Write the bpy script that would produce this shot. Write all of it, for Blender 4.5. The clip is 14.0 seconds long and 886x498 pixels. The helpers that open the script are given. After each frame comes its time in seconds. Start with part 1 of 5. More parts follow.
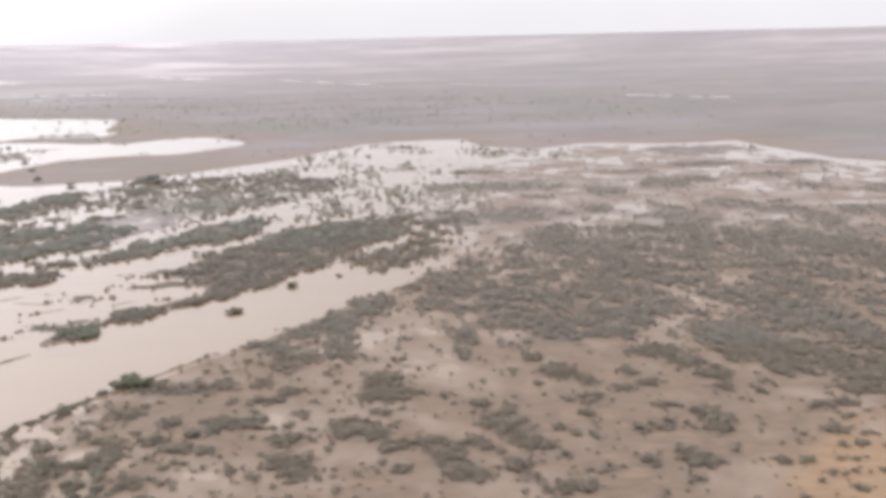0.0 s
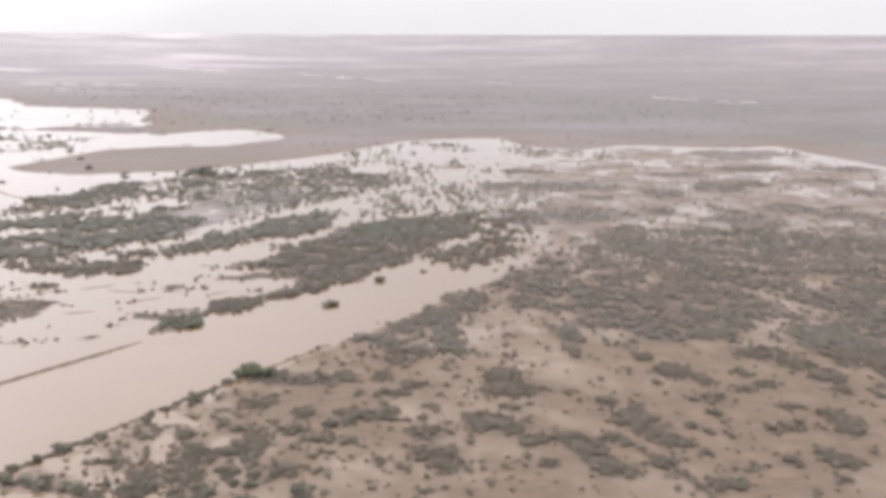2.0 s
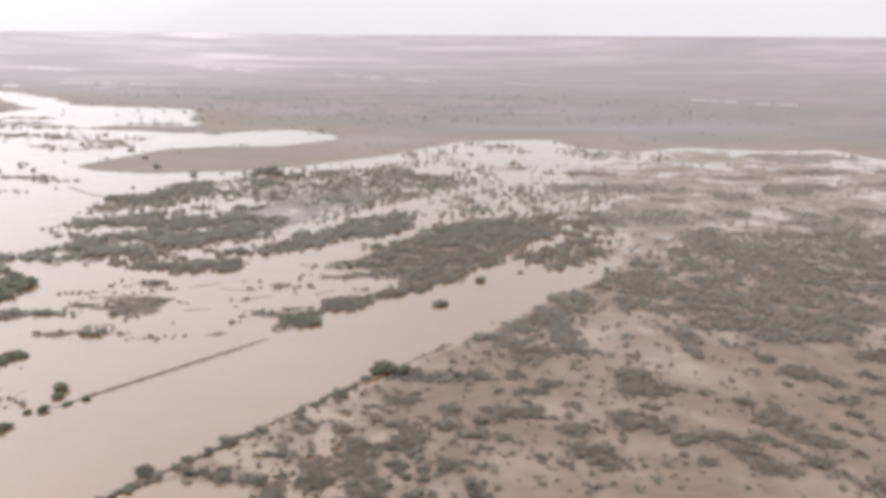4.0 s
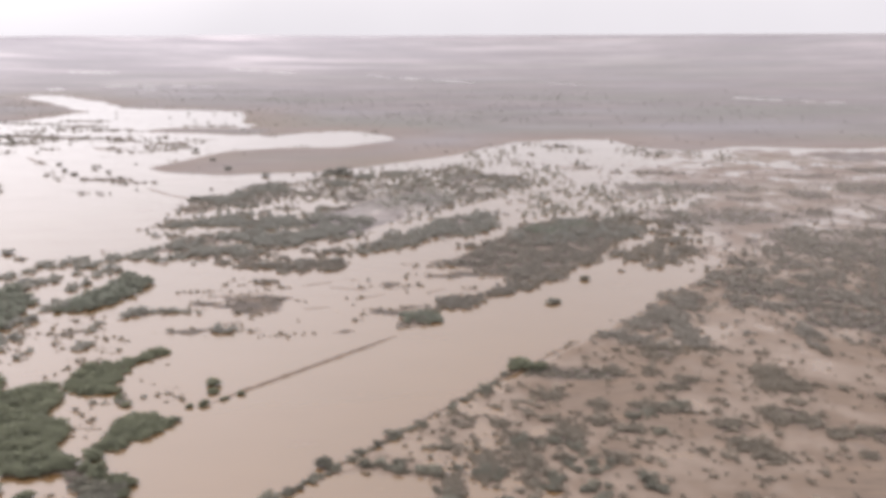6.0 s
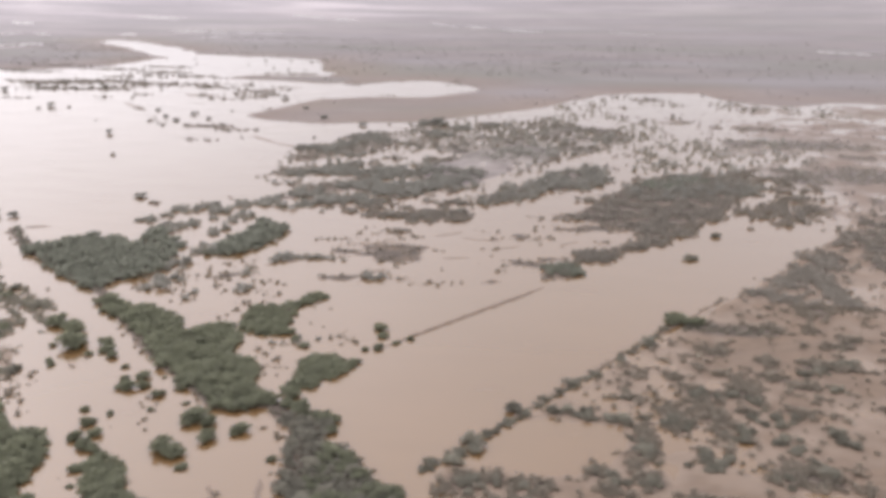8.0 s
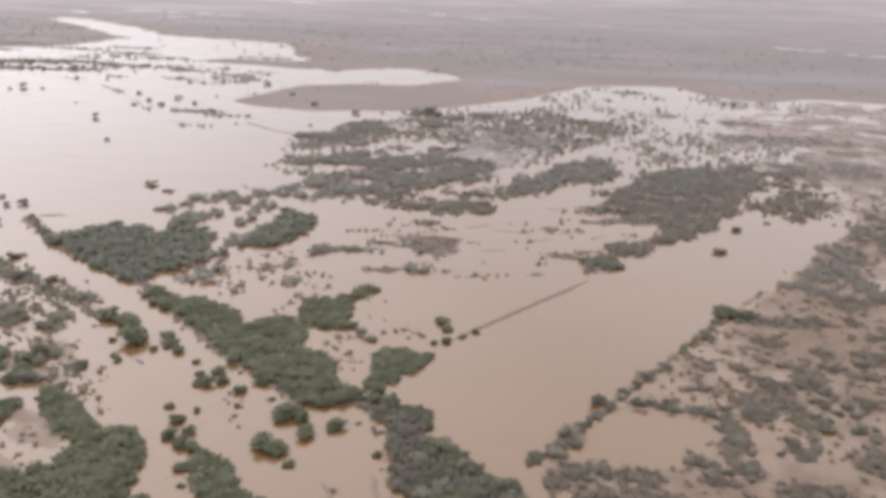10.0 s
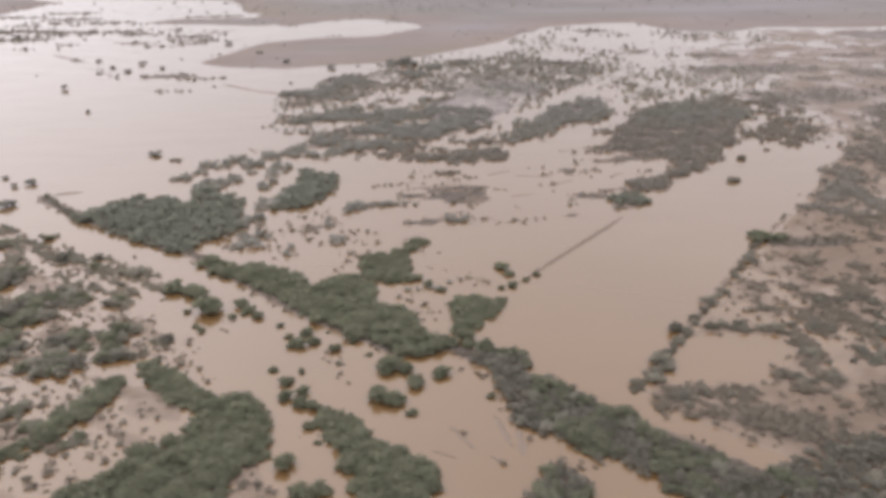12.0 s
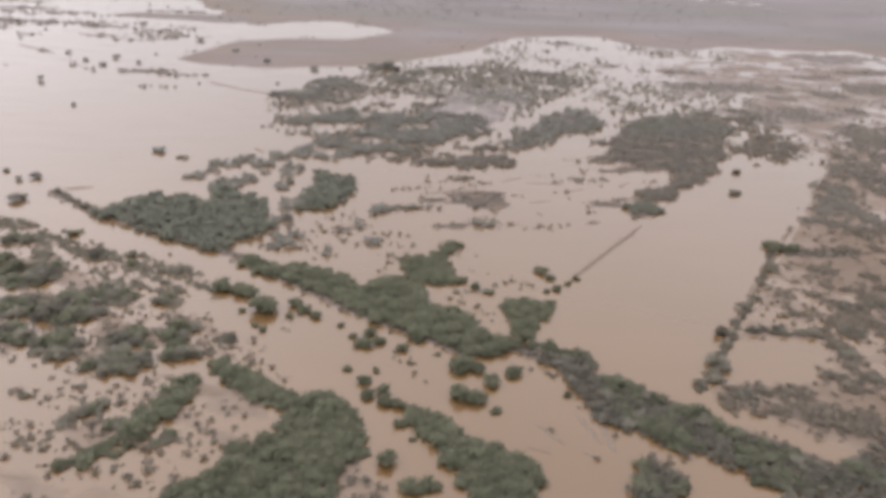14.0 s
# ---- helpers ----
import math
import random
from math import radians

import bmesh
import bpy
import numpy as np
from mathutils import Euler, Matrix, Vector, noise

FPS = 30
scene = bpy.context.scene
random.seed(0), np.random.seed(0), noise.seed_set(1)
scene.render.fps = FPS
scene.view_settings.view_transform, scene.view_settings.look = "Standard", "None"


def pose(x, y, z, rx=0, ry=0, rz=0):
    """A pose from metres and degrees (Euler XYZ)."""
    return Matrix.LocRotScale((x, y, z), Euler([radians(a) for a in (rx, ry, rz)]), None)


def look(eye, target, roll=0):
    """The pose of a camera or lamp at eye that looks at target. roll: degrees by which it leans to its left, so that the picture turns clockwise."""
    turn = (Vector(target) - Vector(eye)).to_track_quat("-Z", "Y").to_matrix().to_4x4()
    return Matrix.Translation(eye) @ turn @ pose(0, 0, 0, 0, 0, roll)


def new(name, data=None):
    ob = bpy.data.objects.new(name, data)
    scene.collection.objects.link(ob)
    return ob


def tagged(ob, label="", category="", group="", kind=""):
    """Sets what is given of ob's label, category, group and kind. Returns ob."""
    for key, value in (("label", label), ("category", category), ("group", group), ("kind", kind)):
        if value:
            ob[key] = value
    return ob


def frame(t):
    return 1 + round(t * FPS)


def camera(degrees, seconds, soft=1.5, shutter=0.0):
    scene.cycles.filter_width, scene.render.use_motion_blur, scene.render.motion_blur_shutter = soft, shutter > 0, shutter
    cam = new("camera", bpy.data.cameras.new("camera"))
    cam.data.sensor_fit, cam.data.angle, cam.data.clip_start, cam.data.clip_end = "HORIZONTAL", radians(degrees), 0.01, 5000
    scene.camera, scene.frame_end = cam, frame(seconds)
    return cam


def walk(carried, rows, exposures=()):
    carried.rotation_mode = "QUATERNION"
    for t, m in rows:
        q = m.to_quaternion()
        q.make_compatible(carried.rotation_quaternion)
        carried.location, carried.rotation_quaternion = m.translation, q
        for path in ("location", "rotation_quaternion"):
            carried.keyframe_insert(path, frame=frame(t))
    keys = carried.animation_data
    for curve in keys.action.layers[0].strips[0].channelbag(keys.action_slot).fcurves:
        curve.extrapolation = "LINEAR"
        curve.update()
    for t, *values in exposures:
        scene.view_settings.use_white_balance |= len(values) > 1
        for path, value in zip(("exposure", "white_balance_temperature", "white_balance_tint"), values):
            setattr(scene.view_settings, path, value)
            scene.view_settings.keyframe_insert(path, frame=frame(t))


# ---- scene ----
cam = camera(59.6, 14.0, soft=4.3, shutter=0.9)
METRES, EYE, TILT, LEAN, TURN = 400.0, 150.0, -15.5, 1.35, 0.0
ROWS = [
    (0.0, 0.0, 0.0, 0.0, 0.0, 0.0, -0.0),
    (0.5, -0.0351, -0.0026, -0.0009, 0.36, 0.64, 0.15),
    (1.0, -0.0691, -0.0056, -0.001, -0.44, 0.05, -0.9),
    (1.5, -0.1045, -0.0087, -0.0017, -0.05, -0.08, -1.24),
    (2.0, -0.139, -0.0123, -0.0022, -0.05, -0.17, -1.45),
    (2.5, -0.1734, -0.0168, -0.0021, 0.72, -0.05, -1.74),
    (3.0, -0.2081, -0.022, -0.0021, 0.85, 0.21, -1.88),
    (5.5, -0.3817, -0.0491, -0.0094, 1.83, -0.96, -1.92),
    (6.0, -0.4161, -0.0559, -0.0103, 2.42, -0.24, -1.76),
    (6.5, -0.4516, -0.063, -0.0122, 3.16, 0.49, -1.77),
    (7.0, -0.4866, -0.0707, -0.014, 3.47, -1.03, -2.87),
    (7.5, -0.5219, -0.0768, -0.0151, 4.4, -2.42, -2.73),
    (8.0, -0.5567, -0.0816, -0.0145, 5.7, -3.99, -3.09),
    (8.5, -0.5922, -0.0823, -0.0144, 5.17, -4.66, -3.2),
    (11.0, -0.7711, -0.1116, -0.0158, -1.33, -4.84, -2.53),
    (11.5, -0.8072, -0.1178, -0.017, -2.65, -7.65, -1.13),
    (12.0, -0.8438, -0.1156, -0.0156, -3.58, -8.35, 0.22),
    (12.5, -0.8786, -0.1082, -0.0167, -4.58, -6.94, -0.4),
    (13.0, -0.9144, -0.1098, -0.0166, -5.82, -7.29, -1.82),
    (13.5, -0.9513, -0.1154, -0.0169, -7.14, -6.72, -1.23),
    (14.0, -0.988, -0.1199, -0.0176, -8.66, -7.87, -1.67),
]
walk(cam, [(t, pose(0, 0, EYE, TILT, LEAN, TURN) @ pose(METRES * x, METRES * y, METRES * z, 90 + pitch, roll, yaw)) for t, x, y, z, yaw, pitch, roll in ROWS],
     exposures=[(0.0, -0.12, 6420, 15.5), (3.0, -0.15, 6420, 16.5), (7.5, -0.26, 6430, 18.5), (11.0, -0.32, 6440, 18.5), (14.0, -0.36, 6460, 18.5)])

# ---------------------------------------------------------------- world, sun, exposure
SUN_FROM = Vector((-0.60, 0.40, 0.62)).normalized()          # behind thin cloud, ahead and to the west
world = bpy.data.worlds.new("overcast_sky")
scene.world = world
world.use_nodes = True
wt = world.node_tree
wt.nodes.clear()
w_out = wt.nodes.new("ShaderNodeOutputWorld")
w_bg = wt.nodes.new("ShaderNodeBackground")
w_sky = wt.nodes.new("ShaderNodeTexSky")
w_sky.sky_type = "NISHITA"
w_sky.sun_disc = False
w_sky.sun_elevation = math.asin(SUN_FROM.z)
w_sky.sun_rotation = math.atan2(SUN_FROM.x, SUN_FROM.y) % (2 * math.pi)
w_sky.altitude, w_sky.air_density, w_sky.dust_density, w_sky.ozone_density = 150, 1.2, 6.0, 1.0
w_hsv = wt.nodes.new("ShaderNodeHueSaturation")
w_hsv.inputs["Saturation"].default_value = 0.18
w_cloud = wt.nodes.new("ShaderNodeMix")                      # cloud sheet over the blue
w_cloud.data_type = "RGBA"
w_cloud.inputs[0].default_value = 0.62
w_tc = wt.nodes.new("ShaderNodeTexCoord")
w_sep = wt.nodes.new("ShaderNodeSeparateXYZ")
w_ramp = wt.nodes.new("ShaderNodeMapRange")                  # overcast: the zenith is brighter than the horizon
w_ramp.inputs["From Min"].default_value, w_ramp.inputs["From Max"].default_value = 0.25, 0.9
w_ramp.inputs["To Min"].default_value, w_ramp.inputs["To Max"].default_value = 14.8, 46.0
w_noise = wt.nodes.new("ShaderNodeTexNoise")
w_noise.inputs["Scale"].default_value, w_noise.inputs["Detail"].default_value = 2.2, 4.0
w_nr = wt.nodes.new("ShaderNodeMapRange")
w_nr.inputs["From Min"].default_value, w_nr.inputs["From Max"].default_value = 0.3, 0.7
w_nr.inputs["To Min"].default_value, w_nr.inputs["To Max"].default_value = 0.95, 1.05
w_mul = wt.nodes.new("ShaderNodeMath")
w_mul.operation = "MULTIPLY"
w_grey = wt.nodes.new("ShaderNodeCombineColor")
wl = wt.links.new
wl(w_tc.outputs["Generated"], w_sep.inputs[0])
wl(w_tc.outputs["Generated"], w_noise.inputs["Vector"])
wl(w_sep.outputs["Z"], w_ramp.inputs["Value"])
wl(w_noise.outputs["Fac"], w_nr.inputs["Value"])
wl(w_ramp.outputs[0], w_mul.inputs[0])
wl(w_nr.outputs[0], w_mul.inputs[1])
w_dot = wt.nodes.new("ShaderNodeVectorMath")                 # the cloud is brightest round the hidden sun
w_dot.operation = "DOT_PRODUCT"
w_dot.inputs[1].default_value = SUN_FROM
w_glow = wt.nodes.new("ShaderNodeMapRange")
w_glow.inputs["From Min"].default_value, w_glow.inputs["From Max"].default_value = 0.60, 1.0
w_glow.inputs["To Min"].default_value, w_glow.inputs["To Max"].default_value = 1.0, 1.55
w_mul2 = wt.nodes.new("ShaderNodeMath")
w_mul2.operation = "MULTIPLY"
wl(w_tc.outputs["Generated"], w_dot.inputs[0])
wl(w_dot.outputs["Value"], w_glow.inputs["Value"])
wl(w_mul.outputs[0], w_mul2.inputs[0])
wl(w_glow.outputs[0], w_mul2.inputs[1])
for k in range(3):
    wl(w_mul2.outputs[0], w_grey.inputs[k])
wl(w_sky.outputs[0], w_hsv.inputs["Color"])
wl(w_hsv.outputs[0], w_cloud.inputs[6])
wl(w_grey.outputs[0], w_cloud.inputs[7])
wl(w_cloud.outputs[2], w_bg.inputs["Color"])
w_bg.inputs["Strength"].default_value = 0.104
wl(w_bg.outputs[0], w_out.inputs["Surface"])

sun_data = bpy.data.lights.new("sun", "SUN")
sun_data.energy, sun_data.angle, sun_data.color = 0.5, radians(20), (1.0, 0.96, 0.91)
sun = new("sun", sun_data)
sun.matrix_world = look(SUN_FROM * 800, (0, 0, 0))

# ---------------------------------------------------------------- numbers: noise, shapes


def lattice(ix, iy, seed):
    h = (ix.astype(np.int64) * 374761393 + iy.astype(np.int64) * 668265263 + seed * 1442695041) & 0x7FFFFFFF
    h = ((h ^ (h >> 13)) * 1274126177) & 0x7FFFFFFF
    return ((h ^ (h >> 16)) & 0xFFFF) / 65535.0


def soft_noise(x, y, scale, seed=0, octaves=3):
    """Smooth noise of 0 to 1 at places x, y, with lumps of that many metres."""
    total, norm, amp = 0.0, 0.0, 1.0
    for o in range(octaves):
        u, v = x / scale * 2 ** o, y / scale * 2 ** o
        iu, iv = np.floor(u), np.floor(v)
        a, b = u - iu, v - iv
        a, b = a * a * (3 - 2 * a), b * b * (3 - 2 * b)
        s = seed * 17 + o
        n = (lattice(iu, iv, s) * (1 - a) + lattice(iu + 1, iv, s) * a) * (1 - b) + (lattice(iu, iv + 1, s) * (1 - a) + lattice(iu + 1, iv + 1, s) * a) * b
        total, norm, amp = total + amp * n, norm + amp, amp * 0.5
    return total / norm


def step(v, lo, hi):
    k = np.clip((v - lo) / (hi - lo), 0, 1)
    return k * k * (3 - 2 * k)


def line_distance(x, y, a, b):
    ax, ay, bx, by = *a, *b
    dx, dy = bx - ax, by - ay
    k = np.clip(((x - ax) * dx + (y - ay) * dy) / (dx * dx + dy * dy), 0, 1)
    return np.hypot(x - ax - k * dx, y - ay - k * dy)


def inside(x, y, ring):
    """Signed distance in metres from the ring: positive within it."""
    far, odd = np.full(np.shape(x), 1e9), np.zeros(np.shape(x), bool)
    for a, b in zip(ring, ring[1:] + ring[:1]):
        far = np.minimum(far, line_distance(x, y, a, b))
        if a[1] != b[1]:
            odd ^= ((a[1] > y) != (b[1] > y)) & (x < (b[0] - a[0]) * (y - a[1]) / (b[1] - a[1]) + a[0])
    return np.where(odd, far, -far)


def sown(ring, gap, tries=4000, wobble=0.0, seed=0, margin=0.0):
    """Places within the ring, no two nearer than gap."""
    r = np.random.default_rng(seed)
    xs, ys = [p[0] for p in ring], [p[1] for p in ring]
    px, py = r.uniform(min(xs) - wobble, max(xs) + wobble, tries), r.uniform(min(ys) - wobble, max(ys) + wobble, tries)
    ragged = (soft_noise(px, py, 22, seed, 2) - 0.5) * 2 * wobble + r.normal(scale=0.35 * wobble, size=tries)
    keep = inside(px, py, ring) + ragged > margin
    cells, out = {}, []
    for x, y in zip(px[keep], py[keep]):
        c = (int(x // gap), int(y // gap))
        if all((x - q[0]) ** 2 + (y - q[1]) ** 2 > gap * gap for i in (-1, 0, 1) for j in (-1, 0, 1) for q in cells.get((c[0] + i, c[1] + j), ())):
            cells.setdefault(c, []).append((x, y))
            out.append((float(x), float(y)))
    return out


# ---------------------------------------------------------------- the plan, in metres
FAR_SHORE = [(-475, 833), (-411, 846), (-340, 862), (-290, 905), (-220, 960), (-172, 1035), (-130, 1098), (-66, 1130), (-32, 1138), (22, 1136), (42, 1072), (75, 1040), (127, 1028), (185, 1072),
             (250, 1060), (320, 1048), (395, 1060), (416, 990), (440, 946), (458, 897), (520, 850), (760, 700), (5200, 500)]
LAKE_SHORE = [(-1500, 1250), (-1126, 1309), (-1016, 1398), (-986, 1570), (-1124, 1720), (-1381, 2006), (-1330, 2030), (-1055, 1774), (-954, 1639), (-774, 1593), (-660, 1560), (-612, 1440), (-572, 1340), (-545, 1262),
              (-512, 1176), (-396, 1235), (-314, 1193), (-296, 1142), (-371, 1062), (-450, 1054), (-508, 1027), (-543, 961), (-569, 878), (-512, 844)]
NORTH_LAND = FAR_SHORE + [(5200, 5200), (-5200, 5200), (-5200, 1000)] + LAKE_SHORE
SPIT = [(-740, 1238), (-695, 1285), (-618, 1285), (-544, 1290), (-500, 1300), (-500, 1205), (-547, 1185), (-611, 1205), (-683, 1220)]
FAR_POOLS = [(446, 1892, 524, 1827, 9), (560, 1800, 640, 1760, 6), (-1529, 1808, -1467, 1851, 18), (-1800, 1900, -1560, 1960, 16)]
PLAIN_POOLS = [(-1310, 2295, -1196, 2297, 12), (-1187, 2297, -1131, 2298, 11), (-1097, 2296, -1048, 2296, 11), (-1040, 2296, -957, 2296, 10), (-1142, 2126, -1075, 2178, 8), (-954, 2856, -841, 2836, 13), (-1142, 2981, -972, 2879, 9),
               (-581, 2767, -463, 2650, 10), (-444, 2649, -362, 2596, 14), (-328, 2547, -185, 2444, 13), (7, 2473, 141, 2366, 8), (491, 1948, 578, 1787, 5), (575, 1742, 622, 1604, 4), (-1410, 2184, -1361, 2173, 14),
               (-1732, 2102, -1695, 2152, 12), (-1656, 2144, -1589, 2121, 8), (-1662, 2772, -1459, 2749, 12), (-1934, 2456, -1848, 2445, 16)]
FIELD_EDGE = [(-24, 468), (-48, 440), (-115, 357), (-174, 288), (-212, 241), (-234, 213), (-255, 187)]
EAST_SCRUB = FIELD_EDGE + [(-215, 140), (-190, 60), (900, 60), (900, 560), (330, 530), (200, 600), (110, 600), (60, 560), (0, 510)]
DRY_SAND = [(55, 60), (75, 190), (118, 262), (190, 290), (330, 330), (900, 480), (900, 60)]
POOL = [(-224, 221), (-215, 225), (-199, 225), (-185, 222), (-182, 215), (-189, 202), (-203, 193), (-217, 191), (-230, 193), (-239, 194), (-237, 203), (-230, 211)]
WEST_SCRUB = [(-640, 430), (-576, 392), (-525, 352), (-470, 305), (-440, 250), (-420, 228), (-398, 200), (-372, 140), (-350, 60), (-800, 60), (-800, 430)]
CANAL_BANK = [(-561, 426), (-544, 405), (-516, 381), (-449, 331), (-391, 268), (-340, 222), (-319, 226), (-290, 196), (-237, 150), (-170, 88)]
BUNDS = [((-284, 280), (-211, 360), 2.4, 0.7), ((-190, 405), (-82, 515), 2.6, 0.5), ((-213, 233), (-179, 226), 1.4, 0.5), ((-115, 357), (-174, 288), 1.6, 0.5), ((-174, 288), (-234, 213), 1.8, 0.55)]
LAKE_DYKES = [(-515, 758, -476, 722, 1.8), (-476, 722, -447, 705, 2.0), (-763, 960, -704, 903, 3.0), (-720, 1054, -698, 1036, 2.6), (-698, 1036, -671, 1049, 2.4), (-657, 1069, -569, 1145, 2.6), (-556, 429, -540, 433, 1.2), (-450, 523, -442, 509, 1.6), (-502, 495, -492, 499, 1.2)]
SHOALS = [(-430, 330), (-330, 340), (-215, 360), (-140, 460), (-190, 510), (-260, 500), (-330, 460), (-380, 410)]
MID_LAND = [(-318, 629), (-297, 662), (-275, 712), (-236, 752), (-196, 740), (-184, 702), (-223, 638), (-262, 580), (-301, 564)]
LAKE_CHAIN = [(-1002, 1180), (-857, 1042), (-795, 982), (-736, 930), (-690, 880), (-633, 805)]
LAKE_CHAIN_2 = [(-1050, 1060), (-943, 1115), (-894, 1177), (-772, 1168), (-626, 1084)]
MUD_BARS = [(-323, 173, -316, 160, 2.2), (-307, 178, -303, 160, 2.8), (-300, 170, -300, 155, 3.2), (-311, 156, -306, 151, 2.0), (-330, 160, -322, 156, 0.8), (-498, 160, -487, 157, 0.7), (-240, 420, -225, 428, 1.5), (-270, 400, -255, 404, 1.3),
            (-262, 440, -236, 436, 1.8), (-302, 398, -285, 402, 1.5), (-280, 442, -262, 452, 1.8), (-315, 372, -300, 378, 1.5), (-200, 432, -188, 440, 1.4), (-225, 395, -214, 402, 1.2), (-330, 420, -300, 428, 2.0)]
NORTH_FLOOD = [(-330, 640), (-250, 600), (-70, 640), (-20, 480), (330, 490), (900, 520), (900, 640), (520, 848), (456, 892), (410, 1050), (200, 1065), (127, 1022), (45, 1066), (20, 1128), (-66, 1122), (-130, 1090), (-210, 965), (-290, 895), (-380, 815), (-420, 740)]
WATER_LEVEL = 0.0

# thorn scrub east of the field: thickets as (x, y, half width, half depth)
SCRUB_MASSES = [(-90, 282, 13, 6), (-79, 282, 5, 4), (-102, 319, 5, 7), (-85, 318, 6, 5), (-70, 311, 6, 5), (-78, 303, 7, 3), (-75, 347, 12, 12), (-56, 365, 8, 24), (-85, 360, 7, 5), (-39, 277, 10, 8), (-30, 273, 7, 5), (-28, 306, 15, 7),
                (-31, 320, 10, 10), (-62, 268, 8, 5), (-62, 253, 11, 6), (-55, 244, 8, 4), (-22, 262, 5, 4), (-10, 263, 7, 7), (-2, 257, 6, 7), (-60, 398, 11, 14), (-45, 420, 9, 15), (-76, 382, 10, 10), (-96, 364, 8, 6)]
SCRUB_MASSES_2 = [(-19, 246, 4, 3), (-115, 241, 8, 4), (-135, 241, 5, 3), (-81, 247, 4, 3), (6, 350, 3, 11), (8, 372, 4, 10), (-115, 284, 5, 5), (-116, 270, 6, 4), (-105, 263, 7, 3), (-133, 259, 6, 4), (-142, 253, 4, 3), (-136, 271, 5, 3),
                  (13, 295, 4, 4), (25, 284, 6, 9), (28, 267, 7, 9), (8, 264, 6, 4), (7, 242, 8, 5), (1, 250, 7, 6), (15, 258, 5, 4), (25, 248, 6, 5), (26, 239, 4, 3)]
SCRUB_MASSES_3 = [(36, 261, 3, 4), (41, 254, 2, 3), (55, 286, 3, 4), (42, 274, 3, 3), (47, 270, 2, 2), (54, 268, 2, 2), (51, 297, 3, 3), (49, 327, 8, 8), (39, 314, 2, 4), (60, 315, 4, 4), (80, 324, 3, 5), (75, 307, 5, 3),
                  (39, 342, 4, 6), (99, 347, 12, 8), (110, 334, 9, 6), (87, 312, 6, 4), (89, 291, 5, 3), (73, 271, 3, 4), (84, 274, 5, 4), (114, 318, 6, 5), (106, 278, 6, 7), (92, 249, 5, 4), (133, 302, 3, 3), (147, 268, 6, 4)]
SCRUB_MASSES_4 = [(118, 321, 8, 7), (118, 307, 6, 4), (154, 363, 11, 26), (163, 344, 10, 16), (149, 337, 7, 12), (137, 365, 14, 19), (104, 283, 6, 6), (103, 272, 6, 6), (88, 250, 6, 7), (84, 237, 3, 3), (71, 248, 3, 5), (42, 232, 8, 4),
                  (57, 243, 5, 3), (178, 331, 13, 14), (208, 357, 8, 20), (195, 389, 12, 19), (174, 302, 9, 6), (121, 246, 11, 2), (135, 238, 7, 2), (137, 228, 4, 2), (153, 257, 4, 2), (100, 389, 9, 11), (83, 373, 15, 7)]
SCRUB_MASSES_5 = [(153, 323, 9, 7), (140, 344, 14, 12), (182, 312, 11, 12), (200, 325, 14, 12), (50, 326, 8, 8), (21, 279, 10, 9), (31, 261, 6, 4), (160, 290, 8, 4)]
SCRUB_BY_POOL = [(-151, 252, 5, 11), (-161, 233, 7, 12), (-175, 217, 5, 11), (-181, 204, 4, 6), (-147, 233, 6, 12), (-129, 260, 6, 9), (-194, 195, 4, 4), (-179, 250, 4, 5), (-174, 267, 6, 6), (-157, 266, 6, 7), (-135, 292, 6, 5), (-177, 191, 5, 6),
                 (-191, 184, 4, 3), (-229, 188, 3, 5), (-222, 184, 3, 5), (-214, 184, 4, 5), (-239, 184, 6, 6), (-237, 174, 9, 4), (-246, 179, 4, 5), (-217, 171, 11, 9), (-203, 164, 13, 10), (-160, 176, 16, 9), (-125, 200, 14, 9)]
SCRUB_BY_FIELD = [(-163, 229, 7, 6), (-177, 212, 4, 7), (-156, 204, 8, 6), (-141, 224, 7, 6), (-125, 235, 8, 7), (-124, 218, 5, 6), (-119, 204, 5, 6), (-103, 224, 5, 6), (-133, 194, 4, 5), (-179, 191, 5, 4), (-192, 195, 4, 3), (-187, 187, 4, 3),
                  (-217, 184, 4, 4), (-228, 186, 3, 4), (-237, 183, 5, 5), (-180, 247, 3, 3), (-176, 231, 3, 3), (-149, 251, 4, 3), (-139, 250, 4, 3), (-128, 249, 4, 3), (-98, 276, 7, 4), (-81, 283, 7, 4), (-93, 262, 5, 4)]
SCRUB_HEART = [(-23, 468), (-5, 496), (11, 512), (33, 527), (56, 545), (78, 598), (92, 604), (98, 563), (113, 539), (134, 528), (158, 530), (140, 460), (135, 413), (100, 378), (57, 366), (42, 374), (25, 378), (9, 390), (-12, 403), (-27, 412), (-43, 417), (-35, 442)]
